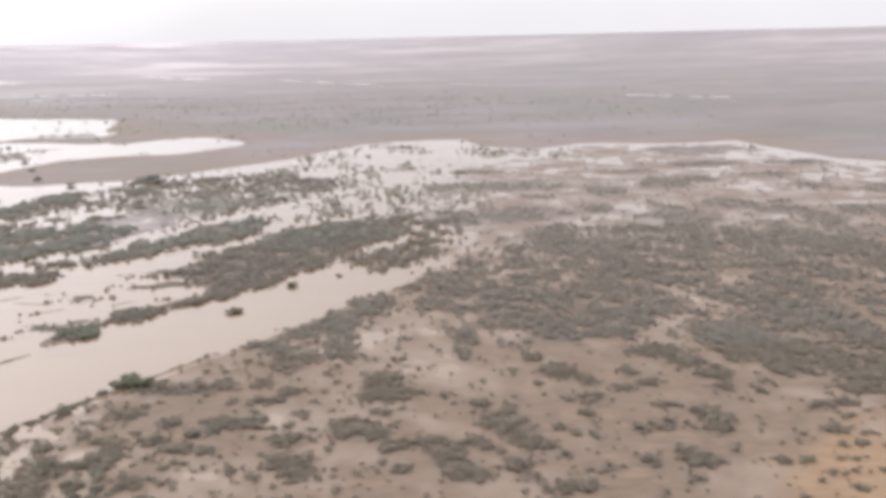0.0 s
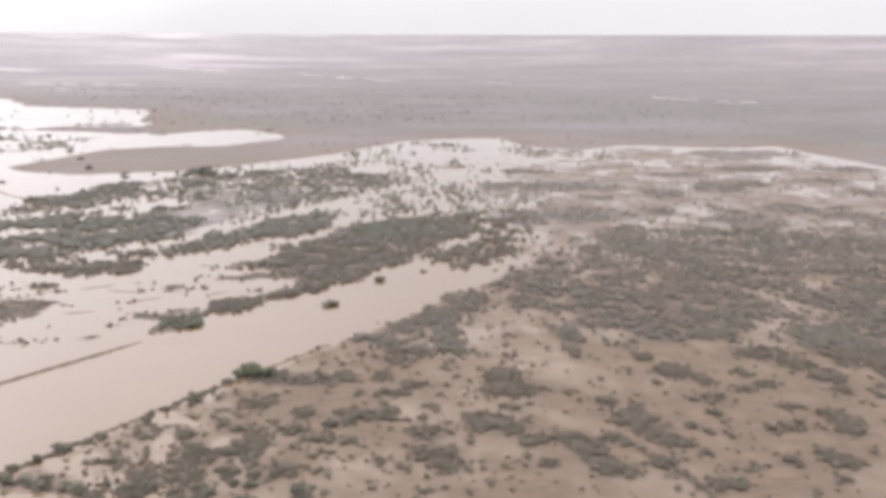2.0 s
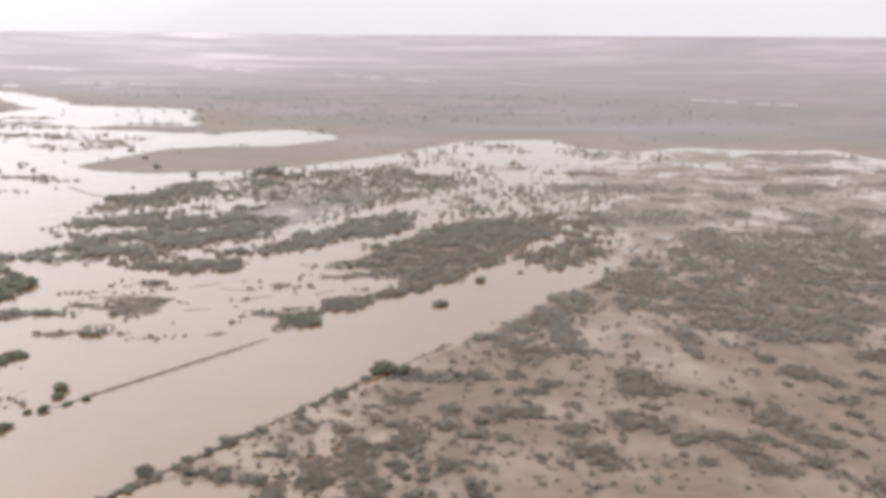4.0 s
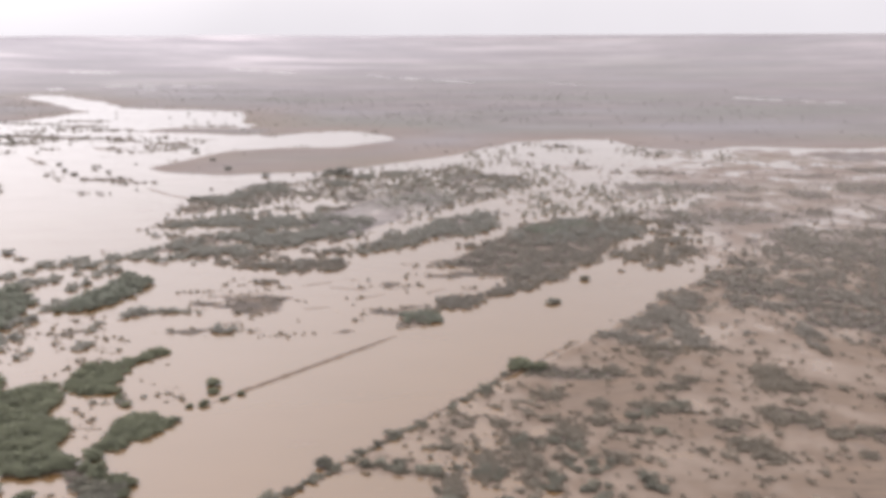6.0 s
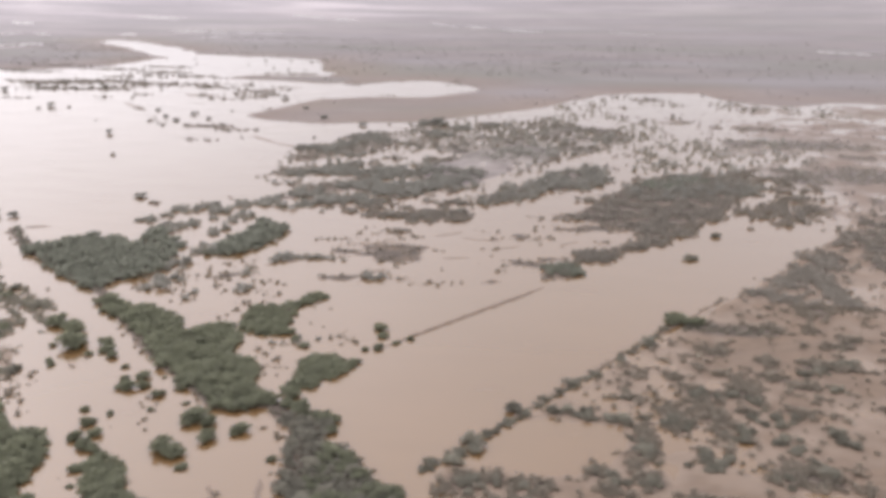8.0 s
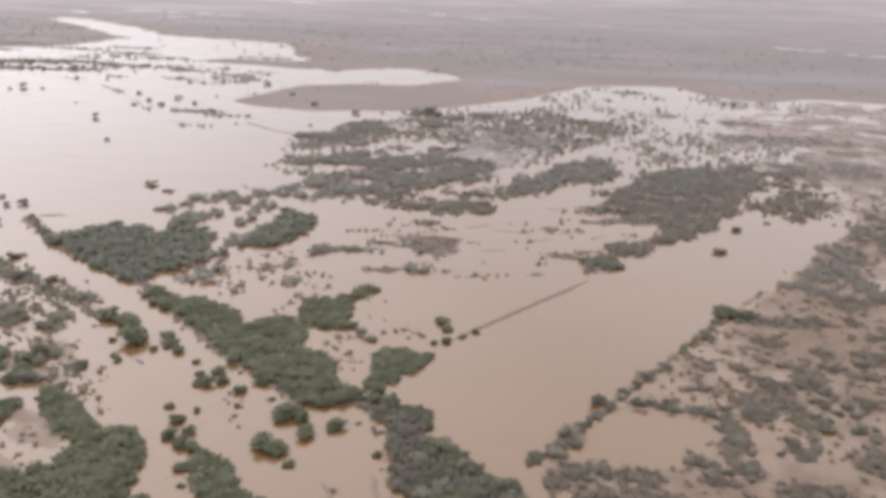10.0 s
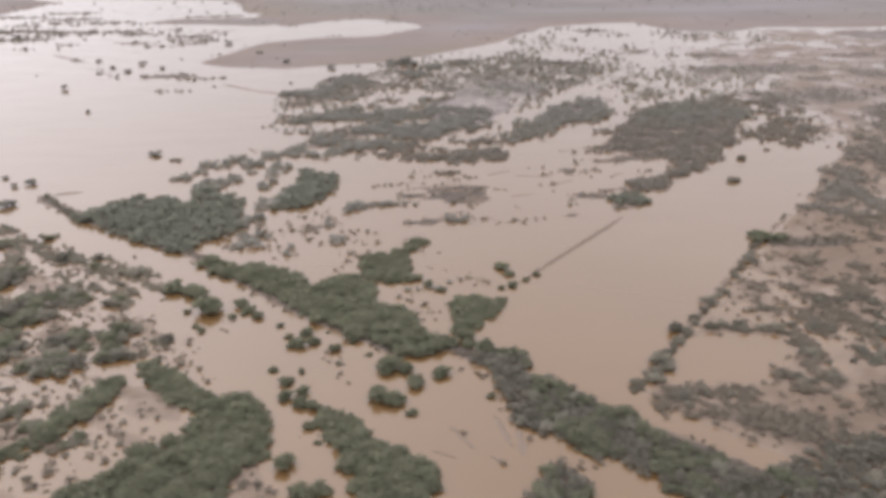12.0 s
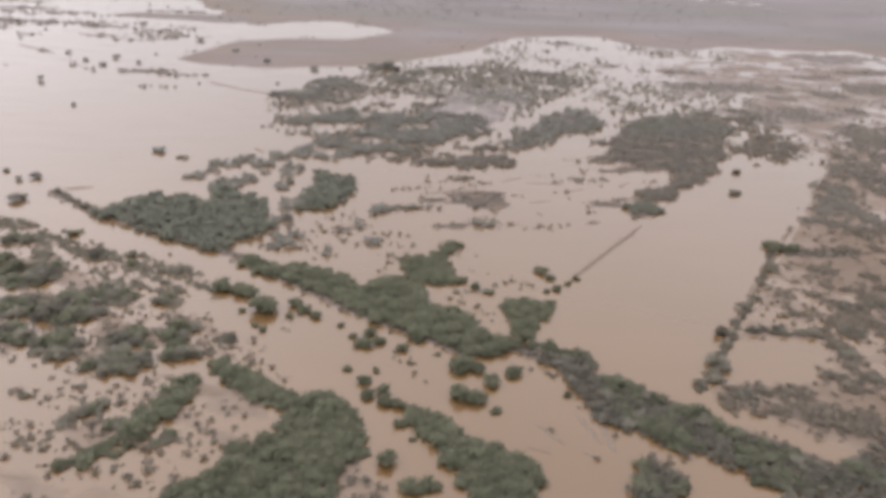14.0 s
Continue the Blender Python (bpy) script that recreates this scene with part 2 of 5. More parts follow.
# grey scrubby shoals in the flooded land beyond
NORTH_SHOALS = [(78, 568, 22, 30), (104, 536, 20, 24), (42, 561, 6, 10), (192, 553, 10, 40), (157, 495, 21, 22), (189, 482, 19, 28), (226, 495, 18, 24), (223, 564, 17, 20), (262, 565, 18, 20), (159, 439, 20, 18), (188, 429, 17, 22), (132, 438, 10, 14),
                (290, 510, 40, 20), (330, 560, 40, 18), (240, 450, 30, 20), (58, 643, 44, 32), (11, 637, 20, 32), (197, 635, 28, 36), (250, 667, 20, 22)]
NORTH_SHOALS_2 = [(219, 771, 23, 38), (154, 742, 17, 28), (264, 790, 29, 20), (340, 810, 30, 12), (354, 744, 22, 19), (64, 769, 57, 22), (-5, 774, 23, 26), (292, 673, 9, 9), (88, 714, 22, 9), (286, 640, 24, 12), (305, 610, 16, 19),
                  (295, 880, 39, 17), (199, 842, 25, 15), (406, 881, 39, 18), (313, 986, 64, 34), (185, 681, 7, 11), (360, 640, 40, 20), (420, 720, 40, 20), (-40, 1085, 30, 8), (-190, 930, 40, 8), (30, 860, 40, 14), (-60, 900, 36, 14), (130, 660, 16, 14)]


def near_line(x, y, pts):
    d = np.full(np.shape(x), 1e9)
    for a, b in zip(pts, pts[1:]):
        d = np.minimum(d, line_distance(x, y, a, b))
    return d


def patches(x, y, rows, ragged=0.0):
    """1 inside any of the ellipses, fading out at their edges; ragged shifts the edges."""
    d = np.zeros(np.shape(x))
    for cx, cy, rx, ry in rows:
        d = np.maximum(d, 1 - step(np.hypot((x - cx) / rx, (y - cy) / ry) + ragged, 0.70, 1.20))
    return d


def far_rise(x, y):
    """The plain lifts gently towards the far plateau that closes the view."""
    r = np.hypot(x + 180, y)
    s = np.clip(r - 2200, 0, 2350)
    return np.clip(152 - (2200 + s) * (0.0691 - 0.0000314 * s + 1.53e-9 * s * s), 0, 200) * (s > 0)


def scrub_density(x, y):
    u, v = x * 0.80 - y * 0.60, x * 0.60 + y * 0.80
    e = step(inside(x, y, EAST_SCRUB), -2, 8) * (1 - step(inside(x, y, POOL), -3, 0))
    patch, streak = soft_noise(x, y, 34, 13, 3), soft_noise(u / 1.8, v, 8, 11, 3)
    d = e * (0.06 + 0.42 * step(0.35 * patch + 0.65 * streak, 0.50, 0.60) * (0.35 + 0.65 * step(y + 0.15 * x, 300, 410)))
    d = np.maximum(d, e * 0.34 * step(soft_noise(x, y, 9, 27, 3), 0.50, 0.60) * (1 - step(x, -80, 10)) * step(y, 150, 200))      # bushes dotted over the mud by the field
    heart = step(inside(x, y, SCRUB_HEART) + 40 * (streak - 0.5) + 24 * (patch - 0.5), -8, 6)
    d = np.maximum(d, heart * (0.30 + 0.60 * step(0.7 * streak + 0.3 * soft_noise(x / 2, y, 6, 12, 2), 0.38, 0.54)))
    east = step(x + 0.3 * (y - 400), 120, 170) * step(y, 300, 350) * e                      # thick grey scrub right out to the east
    d = np.maximum(d, east * (0.30 + 0.55 * step(streak, 0.40, 0.55)))
    for rows in (SCRUB_MASSES, SCRUB_MASSES_2, SCRUB_MASSES_3, SCRUB_MASSES_4, SCRUB_MASSES_5, SCRUB_BY_POOL):
        d = np.maximum(d, 0.70 * patches(x, y, rows, 1.1 * (streak - 0.5)))
    return d * (1 - step(inside(x, y, POOL), -2, 1))


def shoal_density(x, y):
    """How much of the flooded land in the north stands out of the water with grey scrub on it."""
    warp = 1.5 * (soft_noise(x, y, 15, 61, 4) - 0.5)
    return np.maximum(patches(x, y, NORTH_SHOALS, warp), patches(x, y, NORTH_SHOALS_2, warp)) * step(inside(x, y, NORTH_FLOOD), -5, 20)


def ground_height(x, y):
    shore = (soft_noise(x, y, 45, 3, 4) - 0.5)
    fine = (soft_noise(x, y, 9, 5, 3) - 0.5)
    h = -0.75 + 0.5 * shore
    beyond = inside(x, y, NORTH_LAND)
    for d0, wob in ((beyond, 16 + 40 * step(y, 1150, 1300)), (inside(x, y, SPIT), 26)):
        d = d0 + wob * shore
        h = np.maximum(h, -0.75 + 1.15 * step(d, -9, 9) + 0.5 * step(d, 10, 120))
    u, v = x * 0.80 - y * 0.60, x * 0.60 + y * 0.80                  # the flow runs south-east
    streak = soft_noise(u / 1.8, v, 11, 11, 4) - 0.5
    lump = soft_noise(x, y, 60, 13, 3) - 0.5
    d = inside(x, y, EAST_SCRUB)
    h = np.maximum(h, -0.75 + step(d, -4, 6) * (0.66 + 0.7 * streak + 0.6 * lump + 0.3 * fine + 0.36 * scrub_density(x, y) + 0.06 + 0.20 * step(x + 0.3 * (y - 250), -150, -80) - 0.20 * step(y, 450, 560) + 0.10 * (1 - step(y, 300, 380))))
    d = inside(x, y, DRY_SAND) + 40 * shore
    h = np.maximum(h, -0.75 + step(d, -12, 25) * (1.05 + 0.5 * streak + 0.3 * fine))
    d = inside(x, y, WEST_SCRUB) + 10 * shore
    h = np.maximum(h, -0.75 + step(d, -5, 8) * (0.66 + 1.3 * (soft_noise(u / 3.2, v, 8, 17, 4) - 0.5) + 0.6 * lump))
    d = inside(x, y, NORTH_FLOOD) + 20 * shore                         # flooded flats: wet silt in the east, open water by the shore and in the west
    wet = 0.06 + 0.09 * step(x, 0, 120) + 0.95 * (soft_noise(x, y, 17, 57, 4) - 0.5) + 0.4 * lump + 0.40 * shoal_density(x, y)
    wet = wet - 0.34 * (1 - step(-beyond, 70, 190)) * (1 - 0.62 * step(x, 10, 130)) - 0.30 * (1 - step(x, -70, 60))
    h = np.maximum(h, -0.75 + step(d, -10, 30) * (0.75 + wet))
    d = inside(x, y, SHOALS) + 15 * shore                             # mud shoals just awash
    h = np.maximum(h, -0.75 + step(d, 0, 14) * 1.12 * step(soft_noise(x / 2.5, y, 12, 23, 3) + 0.25 * fine, 0.56, 0.68))
    d = inside(x, y, POOL) + 5 * fine
    h = np.where(d > -3, np.minimum(h, 0.3 - 0.75 * step(d, -3, 2)), h)
    d = near_line(x, y, CANAL_BANK) + 4 * fine
    h = np.maximum(h, -0.75 + 1.35 * (1 - step(d, 0.5, 7)))
    for ring in WOODED:
        d = inside(x, y, ring) + 9 * shore
        h = np.maximum(h, -0.75 + 1.0 * step(d, -4, 6) + 0.25 * fine)
    for rows in (BELT_CLUMPS, BELT_CLUMPS_2, BROWN_CLUMPS):
        h = np.maximum(h, -0.75 + 0.95 * patches(x, y, rows, 1.2 * shore + 0.5 * fine) + 0.25 * fine)
    d = inside(x, y, MID_SCRUB)                                       # low ground between the belts, half of it awash
    h = np.maximum(h, -0.75 + step(d, -10, 15) * (0.62 + 1.1 * (soft_noise(x, y, 18, 73, 3) - 0.5) + 0.5 * lump))
    d = inside(x, y, MID_LAND) + 10 * shore
    h = np.maximum(h, -0.75 + step(d, -8, 8) * (0.98 + 0.9 * shore + 0.5 * fine))
    for cx, cy, rx, ry in LAKE_ISLETS + LAKE_ISLETS_2:
        d = 1 - np.hypot((x - cx) / rx, (y - cy) / ry) + 1.6 * shore + 0.7 * fine
        h = np.maximum(h, -0.75 + 1.0 * step(d, -0.25, 0.3))
    d = line_distance(x, y, *MARSH_CUT) + 3 * fine
    h = np.where(d < 12, np.minimum(h, -0.5 + 0.9 * step(d, 6.5, 12)), h)
    for ax, ay, bx, by, w in FAR_POOLS:
        d = line_distance(x, y, (ax, ay), (bx, by)) + 1.5 * w * shore
        h = np.where(d < 3 * w, np.minimum(h, -0.7 + 1.1 * step(d, 0.8 * w, 1.6 * w)), h)
    return h


# belts and thickets of trees
WEST_THICKET = [(-528, 386), (-504, 369), (-483, 349), (-465, 335), (-450, 327), (-444, 341), (-439, 350), (-433, 365), (-431, 396), (-436, 408), (-450, 414), (-462, 440), (-468, 426), (-460, 402), (-472, 400), (-477, 410), (-485, 413), (-484, 402), (-489, 406), (-499, 420), (-508, 411), (-515, 402), (-516, 391)]
WEST_ARM = [(-413, 392), (-398, 394), (-385, 410), (-381, 425), (-381, 447), (-398, 460), (-408, 464), (-403, 444), (-407, 431), (-413, 408)]
WEST_FRINGE = [(-480, 457, 5, 6), (-472, 484, 5, 6), (-473, 466, 4, 5), (-462, 481, 5, 7), (-452, 491, 6, 8), (-440, 477, 6, 12), (-430, 500, 8, 7), (-420, 468, 7, 10), (-451, 449, 9, 7), (-482, 451, 8, 4), (-461, 436, 9, 10), (-415, 505, 9, 6), (-425, 440, 5, 12), (-418, 400, 7, 9), (-424, 372, 7, 9), (-421, 352, 6, 5), (-392, 500, 12, 8), (-368, 520, 12, 8)]
FIELD_FRINGE = [(-417, 342, 5, 6), (-413, 347, 3, 7), (-427, 336, 5, 4), (-397, 327, 3, 6), (-379, 368, 3, 9), (-371, 339, 5, 4), (-306, 366, 7, 4), (-366, 388, 6, 5), (-355, 393, 12, 4), (-338, 393, 10, 3), (-323, 280, 3, 4), (-333, 278, 3, 3), (-315, 284, 2, 3)]
BANK_BELT = [(-441, 314), (-427, 302), (-405, 281), (-389, 265), (-374, 250), (-357, 235), (-347, 226), (-336, 217), (-326, 221), (-316, 225), (-318, 230), (-326, 233), (-331, 243), (-333, 255), (-338, 263), (-345, 261), (-349, 268), (-352, 283), (-359, 291), (-368, 297), (-375, 293), (-378, 283), (-384, 289), (-391, 303), (-403, 308), (-420, 311), (-434, 321)]
BANK_ARM = [(-356, 291), (-342, 286), (-333, 289), (-337, 312), (-326, 333), (-331, 337), (-345, 318), (-359, 316)]
EAST_BELT = [(-311, 213), (-306, 205), (-305, 192), (-304, 182), (-300, 173), (-293, 167), (-286, 159), (-279, 152), (-269, 147), (-260, 136), (-252, 127), (-208, 134), (-225, 140), (-234, 145), (-237, 151), (-246, 156), (-253, 163), (-259, 177), (-271, 182), (-277, 194), (-284, 201), (-292, 200), (-292, 210), (-295, 219), (-306, 217)]
EAST_SOUTH = [(-300, 138), (-295, 146), (-289, 151), (-286, 147), (-282, 141), (-281, 136), (-291, 129), (-302, 130)]
SOUTH_STRIP = [(-371, 185), (-360, 183), (-353, 172), (-345, 162), (-335, 157), (-328, 146), (-330, 140), (-338, 126), (-350, 120), (-354, 137), (-358, 157), (-366, 171)]
SOUTH_WOOD = [(-455, 125), (-449, 140), (-443, 151), (-435, 153), (-429, 167), (-422, 169), (-415, 174), (-411, 187), (-405, 196), (-397, 196), (-390, 190), (-386, 177), (-384, 170), (-384, 161), (-393, 155), (-395, 148), (-395, 125)]
SOUTH_BAND = [(-449, 211), (-445, 209), (-444, 199), (-448, 191), (-454, 184), (-458, 174), (-465, 167), (-473, 162), (-481, 160), (-485, 163), (-475, 169), (-467, 176), (-463, 187), (-457, 200)]
SOUTH_BAND_2 = [(-441, 219), (-437, 223), (-425, 212), (-413, 201), (-406, 194), (-404, 188), (-411, 187), (-420, 190), (-431, 200)]
EAST_WOOD = [(-262, 122), (-236, 138), (-214, 146), (-190, 156), (-160, 158), (-125, 156), (-105, 130), (-115, 96), (-170, 84), (-206, 84), (-248, 88)]
FIELD_HEDGE = [(-144, 319), (-118, 317), (-108, 316), (-110, 312), (-118, 312), (-144, 314)]
BELT_CLUMPS = [(-403, 744, 11, 20), (-383, 765, 15, 16), (-365, 733, 8, 14), (-394, 691, 21, 14), (-440, 704, 9, 6), (-425, 710, 16, 6), (-382, 640, 10, 10), (-418, 598, 9, 6), (-402, 609, 14, 8), (-381, 616, 17, 12), (-352, 606, 19, 13),
               (-327, 621, 20, 16), (-306, 645, 18, 18), (-284, 602, 14, 16), (-269, 611, 10, 14), (-296, 575, 14, 10)]
BELT_CLUMPS_2 = [(-413, 513, 6, 5), (-403, 523, 8, 6), (-391, 541, 11, 10), (-370, 552, 18, 13), (-348, 560, 18, 16), (-325, 555, 18, 16), (-306, 566, 11, 12), (-377, 511, 12, 4), (-348, 520, 17, 7), (-273, 573, 9, 9), (-335, 850, 18, 14), (-294, 824, 8, 10),
                 (-262, 850, 10, 8), (-316, 790, 14, 12)]
BROWN_CLUMPS = [(-292, 485, 18, 16), (-269, 489, 11, 14), (-320, 486, 16, 9), (-336, 504, 10, 7), (-307, 450, 9, 4), (-271, 523, 13, 6), (-242, 537, 9, 9), (-348, 491, 7, 5), (-179, 416, 13, 10), (-155, 434, 8, 6),
                (-137, 445, 8, 8), (-117, 466, 8, 8), (-175, 405, 7, 4)]
FIELD_CLUMP = [(-317, 236), (-307, 242), (-298, 253), (-292, 264), (-300, 264), (-310, 267), (-316, 262), (-315, 247)]
MID_TOP = [(-139, 586), (-118, 613), (-80, 622), (-50, 610), (-40, 590), (-67, 563), (-101, 550), (-127, 555)]
MID_ROW = [(-253, 542), (-229, 580), (-199, 618), (-172, 652), (-154, 639), (-158, 600), (-178, 577), (-204, 562), (-232, 534), (-250, 520)]
FIELD_WOOD = [(-195, 494), (-184, 511), (-161, 556), (-133, 603), (-95, 630), (-70, 640), (-52, 615), (-52, 580), (-66, 545), (-84, 512), (-110, 485), (-149, 436), (-150, 462), (-172, 478)]
BUND_WOOD = [(-197, 399), (-180, 424), (-163, 431), (-144, 444), (-88, 510), (-83, 506), (-132, 448), (-153, 428), (-172, 410), (-186, 399)]
MARSH_CUT = ((-210, 627), (-104, 774))                                # a straight cut through the marsh
END_WOOD = [(-72, 516), (-54, 490), (-28, 492), (11, 555), (-10, 575), (6, 640), (-16, 662), (-54, 660), (-58, 600), (-58, 560)]
MARSH = [(-331, 788), (-227, 859), (-104, 823), (-2, 812), (39, 800), (65, 732), (50, 700), (28, 640), (-6, 607), (-12, 530), (-44, 580), (-61, 622), (-130, 637), (-129, 709), (-197, 670), (-258, 669)]
WOODED = [BANK_BELT, BANK_ARM, FIELD_CLUMP, EAST_BELT, EAST_SOUTH, SOUTH_STRIP, SOUTH_WOOD, SOUTH_BAND, SOUTH_BAND_2, MID_ROW, MID_TOP, FIELD_WOOD, BUND_WOOD, WEST_THICKET, WEST_ARM]
LAKE_ISLETS = [(-998, 1144, 45, 14), (-905, 1172, 66, 12), (-818, 1156, 50, 12), (-759, 1150, 40, 10), (-581, 805, 32, 9), (-545, 790, 26, 6), (-776, 1039, 18, 7), (-203, 379, 11, 7), (-123, 316, 15, 6), (-150, 830, 40, 14), (-330, 810, 30, 8),
               (-60, 1070, 26, 10), (-446, 583, 9, 3), (-498, 495, 6, 2), (-850, 1090, 40, 10), (-930, 1080, 36, 8), (-700, 1120, 30, 7), (-640, 1010, 30, 5), (-1166, 1316, 36, 8), (-1145, 1378, 40, 8), (-1090, 1396, 40, 8), (-607, 1029, 20, 7), (-721, 917, 12, 5)]
LAKE_ISLETS_2 = [(-1050, 1168, 30, 6), (-950, 1153, 44, 9), (-916, 1235, 34, 5), (-900, 1390, 54, 8), (-872, 1300, 60, 6), (-797, 1258, 54, 8), (-554, 730, 18, 2.5), (-620, 1087, 30, 3), (-697, 1047, 26, 3), (-936, 988, 28, 5), (-1105, 1292, 60, 9),
                 (-985, 1348, 70, 10), (-868, 1313, 50, 8), (-912, 1088, 60, 8), (-828, 1127, 46, 8), (-604, 1052, 60, 5), (-640, 1310, 50, 9), (-818, 1012, 14, 7), (-873, 1260, 32, 9), (-680, 1029, 22, 4), (-864, 1097, 14, 9), (-567, 731, 9, 3), (-658, 830, 8, 3)]
MID_SCRUB = [(-450, 690), (-380, 790), (-300, 850), (-200, 900), (-100, 800), (-120, 740), (-180, 690), (-225, 630), (-262, 575), (-245, 525), (-300, 470), (-400, 510), (-440, 590)]

# ---------------------------------------------------------------- materials


def material(name):
    m = bpy.data.materials.new(name)
    m.use_nodes = True
    nt = m.node_tree
    return m, nt, nt.nodes["Principled BSDF"], nt.links.new


def noise_node(nt, vec, scale, detail=4.0, rough=0.55):
    n = nt.nodes.new("ShaderNodeTexNoise")
    n.inputs["Scale"].default_value, n.inputs["Detail"].default_value, n.inputs["Roughness"].default_value = scale, detail, rough
    nt.links.new(vec, n.inputs["Vector"])
    return n.outputs["Fac"]


def ramp_node(nt, fac, *stops):
    r = nt.nodes.new("ShaderNodeValToRGB")
    while len(r.color_ramp.elements) < len(stops):
        r.color_ramp.elements.new(0.5)
    for e, (p, c) in zip(r.color_ramp.elements, stops):
        e.position, e.color = p, (*c, 1)
    nt.links.new(fac, r.inputs[0])
    return r.outputs[0]


def mix_node(nt, fac, a, b, blend="MIX"):
    n = nt.nodes.new("ShaderNodeMix")
    n.data_type, n.blend_type = "RGBA", blend
    for socket, value in ((0, fac), (6, a), (7, b)):
        if isinstance(value, (int, float)):
            n.inputs[socket].default_value = value
        elif isinstance(value, tuple):
            n.inputs[socket].default_value = (*value, 1)
        else:
            nt.links.new(value, n.inputs[socket])
    return n.outputs[2]


def range_node(nt, v, a, b, c=0.0, d=1.0):
    n = nt.nodes.new("ShaderNodeMapRange")
    for k, q in zip(("From Min", "From Max", "To Min", "To Max"), (a, b, c, d)):
        n.inputs[k].default_value = q
    nt.links.new(v, n.inputs["Value"])
    return n.outputs[0]


def place_node(nt, stretch=(1, 1, 1), turn=0.0):
    g = nt.nodes.new("ShaderNodeNewGeometry")
    mp = nt.nodes.new("ShaderNodeMapping")
    mp.inputs["Scale"].default_value, mp.inputs["Rotation"].default_value = stretch, (0, 0, radians(turn))
    nt.links.new(g.outputs["Position"], mp.inputs["Vector"])
    return mp.outputs[0], g


def bump_node(nt, height, strength, distance):
    b = nt.nodes.new("ShaderNodeBump")
    b.inputs["Strength"].default_value, b.inputs["Distance"].default_value = strength, distance
    nt.links.new(height, b.inputs["Height"])
    return b.outputs[0]


def ground_material():
    m, nt, bsdf, link = material("wet_earth")
    pos, geo = place_node(nt)
    flow, _ = place_node(nt, (0.35, 1, 1), -37)
    grain, patch = noise_node(nt, flow, 0.35, 6), noise_node(nt, flow, 0.045, 5)
    mud = ramp_node(nt, grain, (0.30, (0.113, 0.081, 0.058)), (0.55, (0.148, 0.106, 0.075)), (0.75, (0.179, 0.129, 0.093)))
    litter = ramp_node(nt, grain, (0.30, (0.053, 0.043, 0.036)), (0.60, (0.073, 0.060, 0.049)), (0.78, (0.094, 0.075, 0.060)))
    sand = ramp_node(nt, grain, (0.30, (0.144, 0.096, 0.058)), (0.70, (0.202, 0.137, 0.086)))
    # land of the far plain, its greys toned to include distance haze
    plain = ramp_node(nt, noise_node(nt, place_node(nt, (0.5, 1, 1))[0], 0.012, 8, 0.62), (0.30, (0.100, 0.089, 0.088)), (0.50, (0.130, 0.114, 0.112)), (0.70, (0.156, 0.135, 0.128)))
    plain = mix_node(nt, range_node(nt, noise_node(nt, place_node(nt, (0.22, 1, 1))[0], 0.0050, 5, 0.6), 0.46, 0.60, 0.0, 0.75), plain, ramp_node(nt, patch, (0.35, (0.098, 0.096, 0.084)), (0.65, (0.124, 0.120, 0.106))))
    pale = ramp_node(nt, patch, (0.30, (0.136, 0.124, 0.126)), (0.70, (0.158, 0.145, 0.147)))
    cover = nt.nodes.new("ShaderNodeAttribute")
    cover.attribute_name = "cover"
    sep = nt.nodes.new("ShaderNodeSeparateColor")
    link(cover.outputs["Color"], sep.inputs[0])
    worn = nt.nodes.new("ShaderNodeMath")
    worn.operation = "MULTIPLY"
    link(sep.outputs[0], worn.inputs[0])
    link(range_node(nt, noise_node(nt, flow, 0.11, 5), 0.26, 0.48), worn.inputs[1])
    c = mix_node(nt, worn.outputs[0], mud, litter)
    c = mix_node(nt, sep.outputs[1], c, sand)
    sep_z = nt.nodes.new("ShaderNodeSeparateXYZ")                # fresh silt along the waterline
    link(geo.outputs["Position"], sep_z.inputs[0])
    level = nt.nodes.new("ShaderNodeMath")
    link(sep_z.outputs["Z"], level.inputs[0])
    link(range_node(nt, grain, 0.3, 0.7, -0.09, 0.09), level.inputs[1])
    c = mix_node(nt, range_node(nt, level.outputs[0], 0.02, 0.30), ramp_node(nt, grain, (0.3, (0.134, 0.099, 0.072)), (0.7, (0.158, 0.118, 0.088))), c)
    link(range_node(nt, level.outputs[0], 0.06, 0.30, 0.5, 0.0), bsdf.inputs["Coat Weight"])     # wet where the water has just left it
    bsdf.inputs["Coat Roughness"].default_value, bsdf.inputs["Coat IOR"].default_value = 0.28, 1.333
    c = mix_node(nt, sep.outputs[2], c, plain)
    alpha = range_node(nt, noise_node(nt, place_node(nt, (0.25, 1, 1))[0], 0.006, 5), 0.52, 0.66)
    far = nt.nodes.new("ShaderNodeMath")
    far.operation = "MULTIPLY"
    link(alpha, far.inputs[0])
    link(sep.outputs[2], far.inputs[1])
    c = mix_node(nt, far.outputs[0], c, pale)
    # haze painted into the ground colour, paler with distance
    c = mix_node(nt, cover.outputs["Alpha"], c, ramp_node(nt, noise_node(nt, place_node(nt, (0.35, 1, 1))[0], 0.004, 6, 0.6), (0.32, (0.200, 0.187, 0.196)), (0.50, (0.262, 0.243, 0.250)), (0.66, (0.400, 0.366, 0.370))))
    dots = noise_node(nt, pos, 0.12, 3)
    c = mix_node(nt, range_node(nt, dots, 0.62, 0.70, 0.0, 0.25), c, (0.082, 0.067, 0.057))
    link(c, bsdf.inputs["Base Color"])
    link(range_node(nt, patch, 0.3, 0.7, 0.75, 0.95), bsdf.inputs["Roughness"])
    bsdf.inputs["Specular IOR Level"].default_value = 0.25
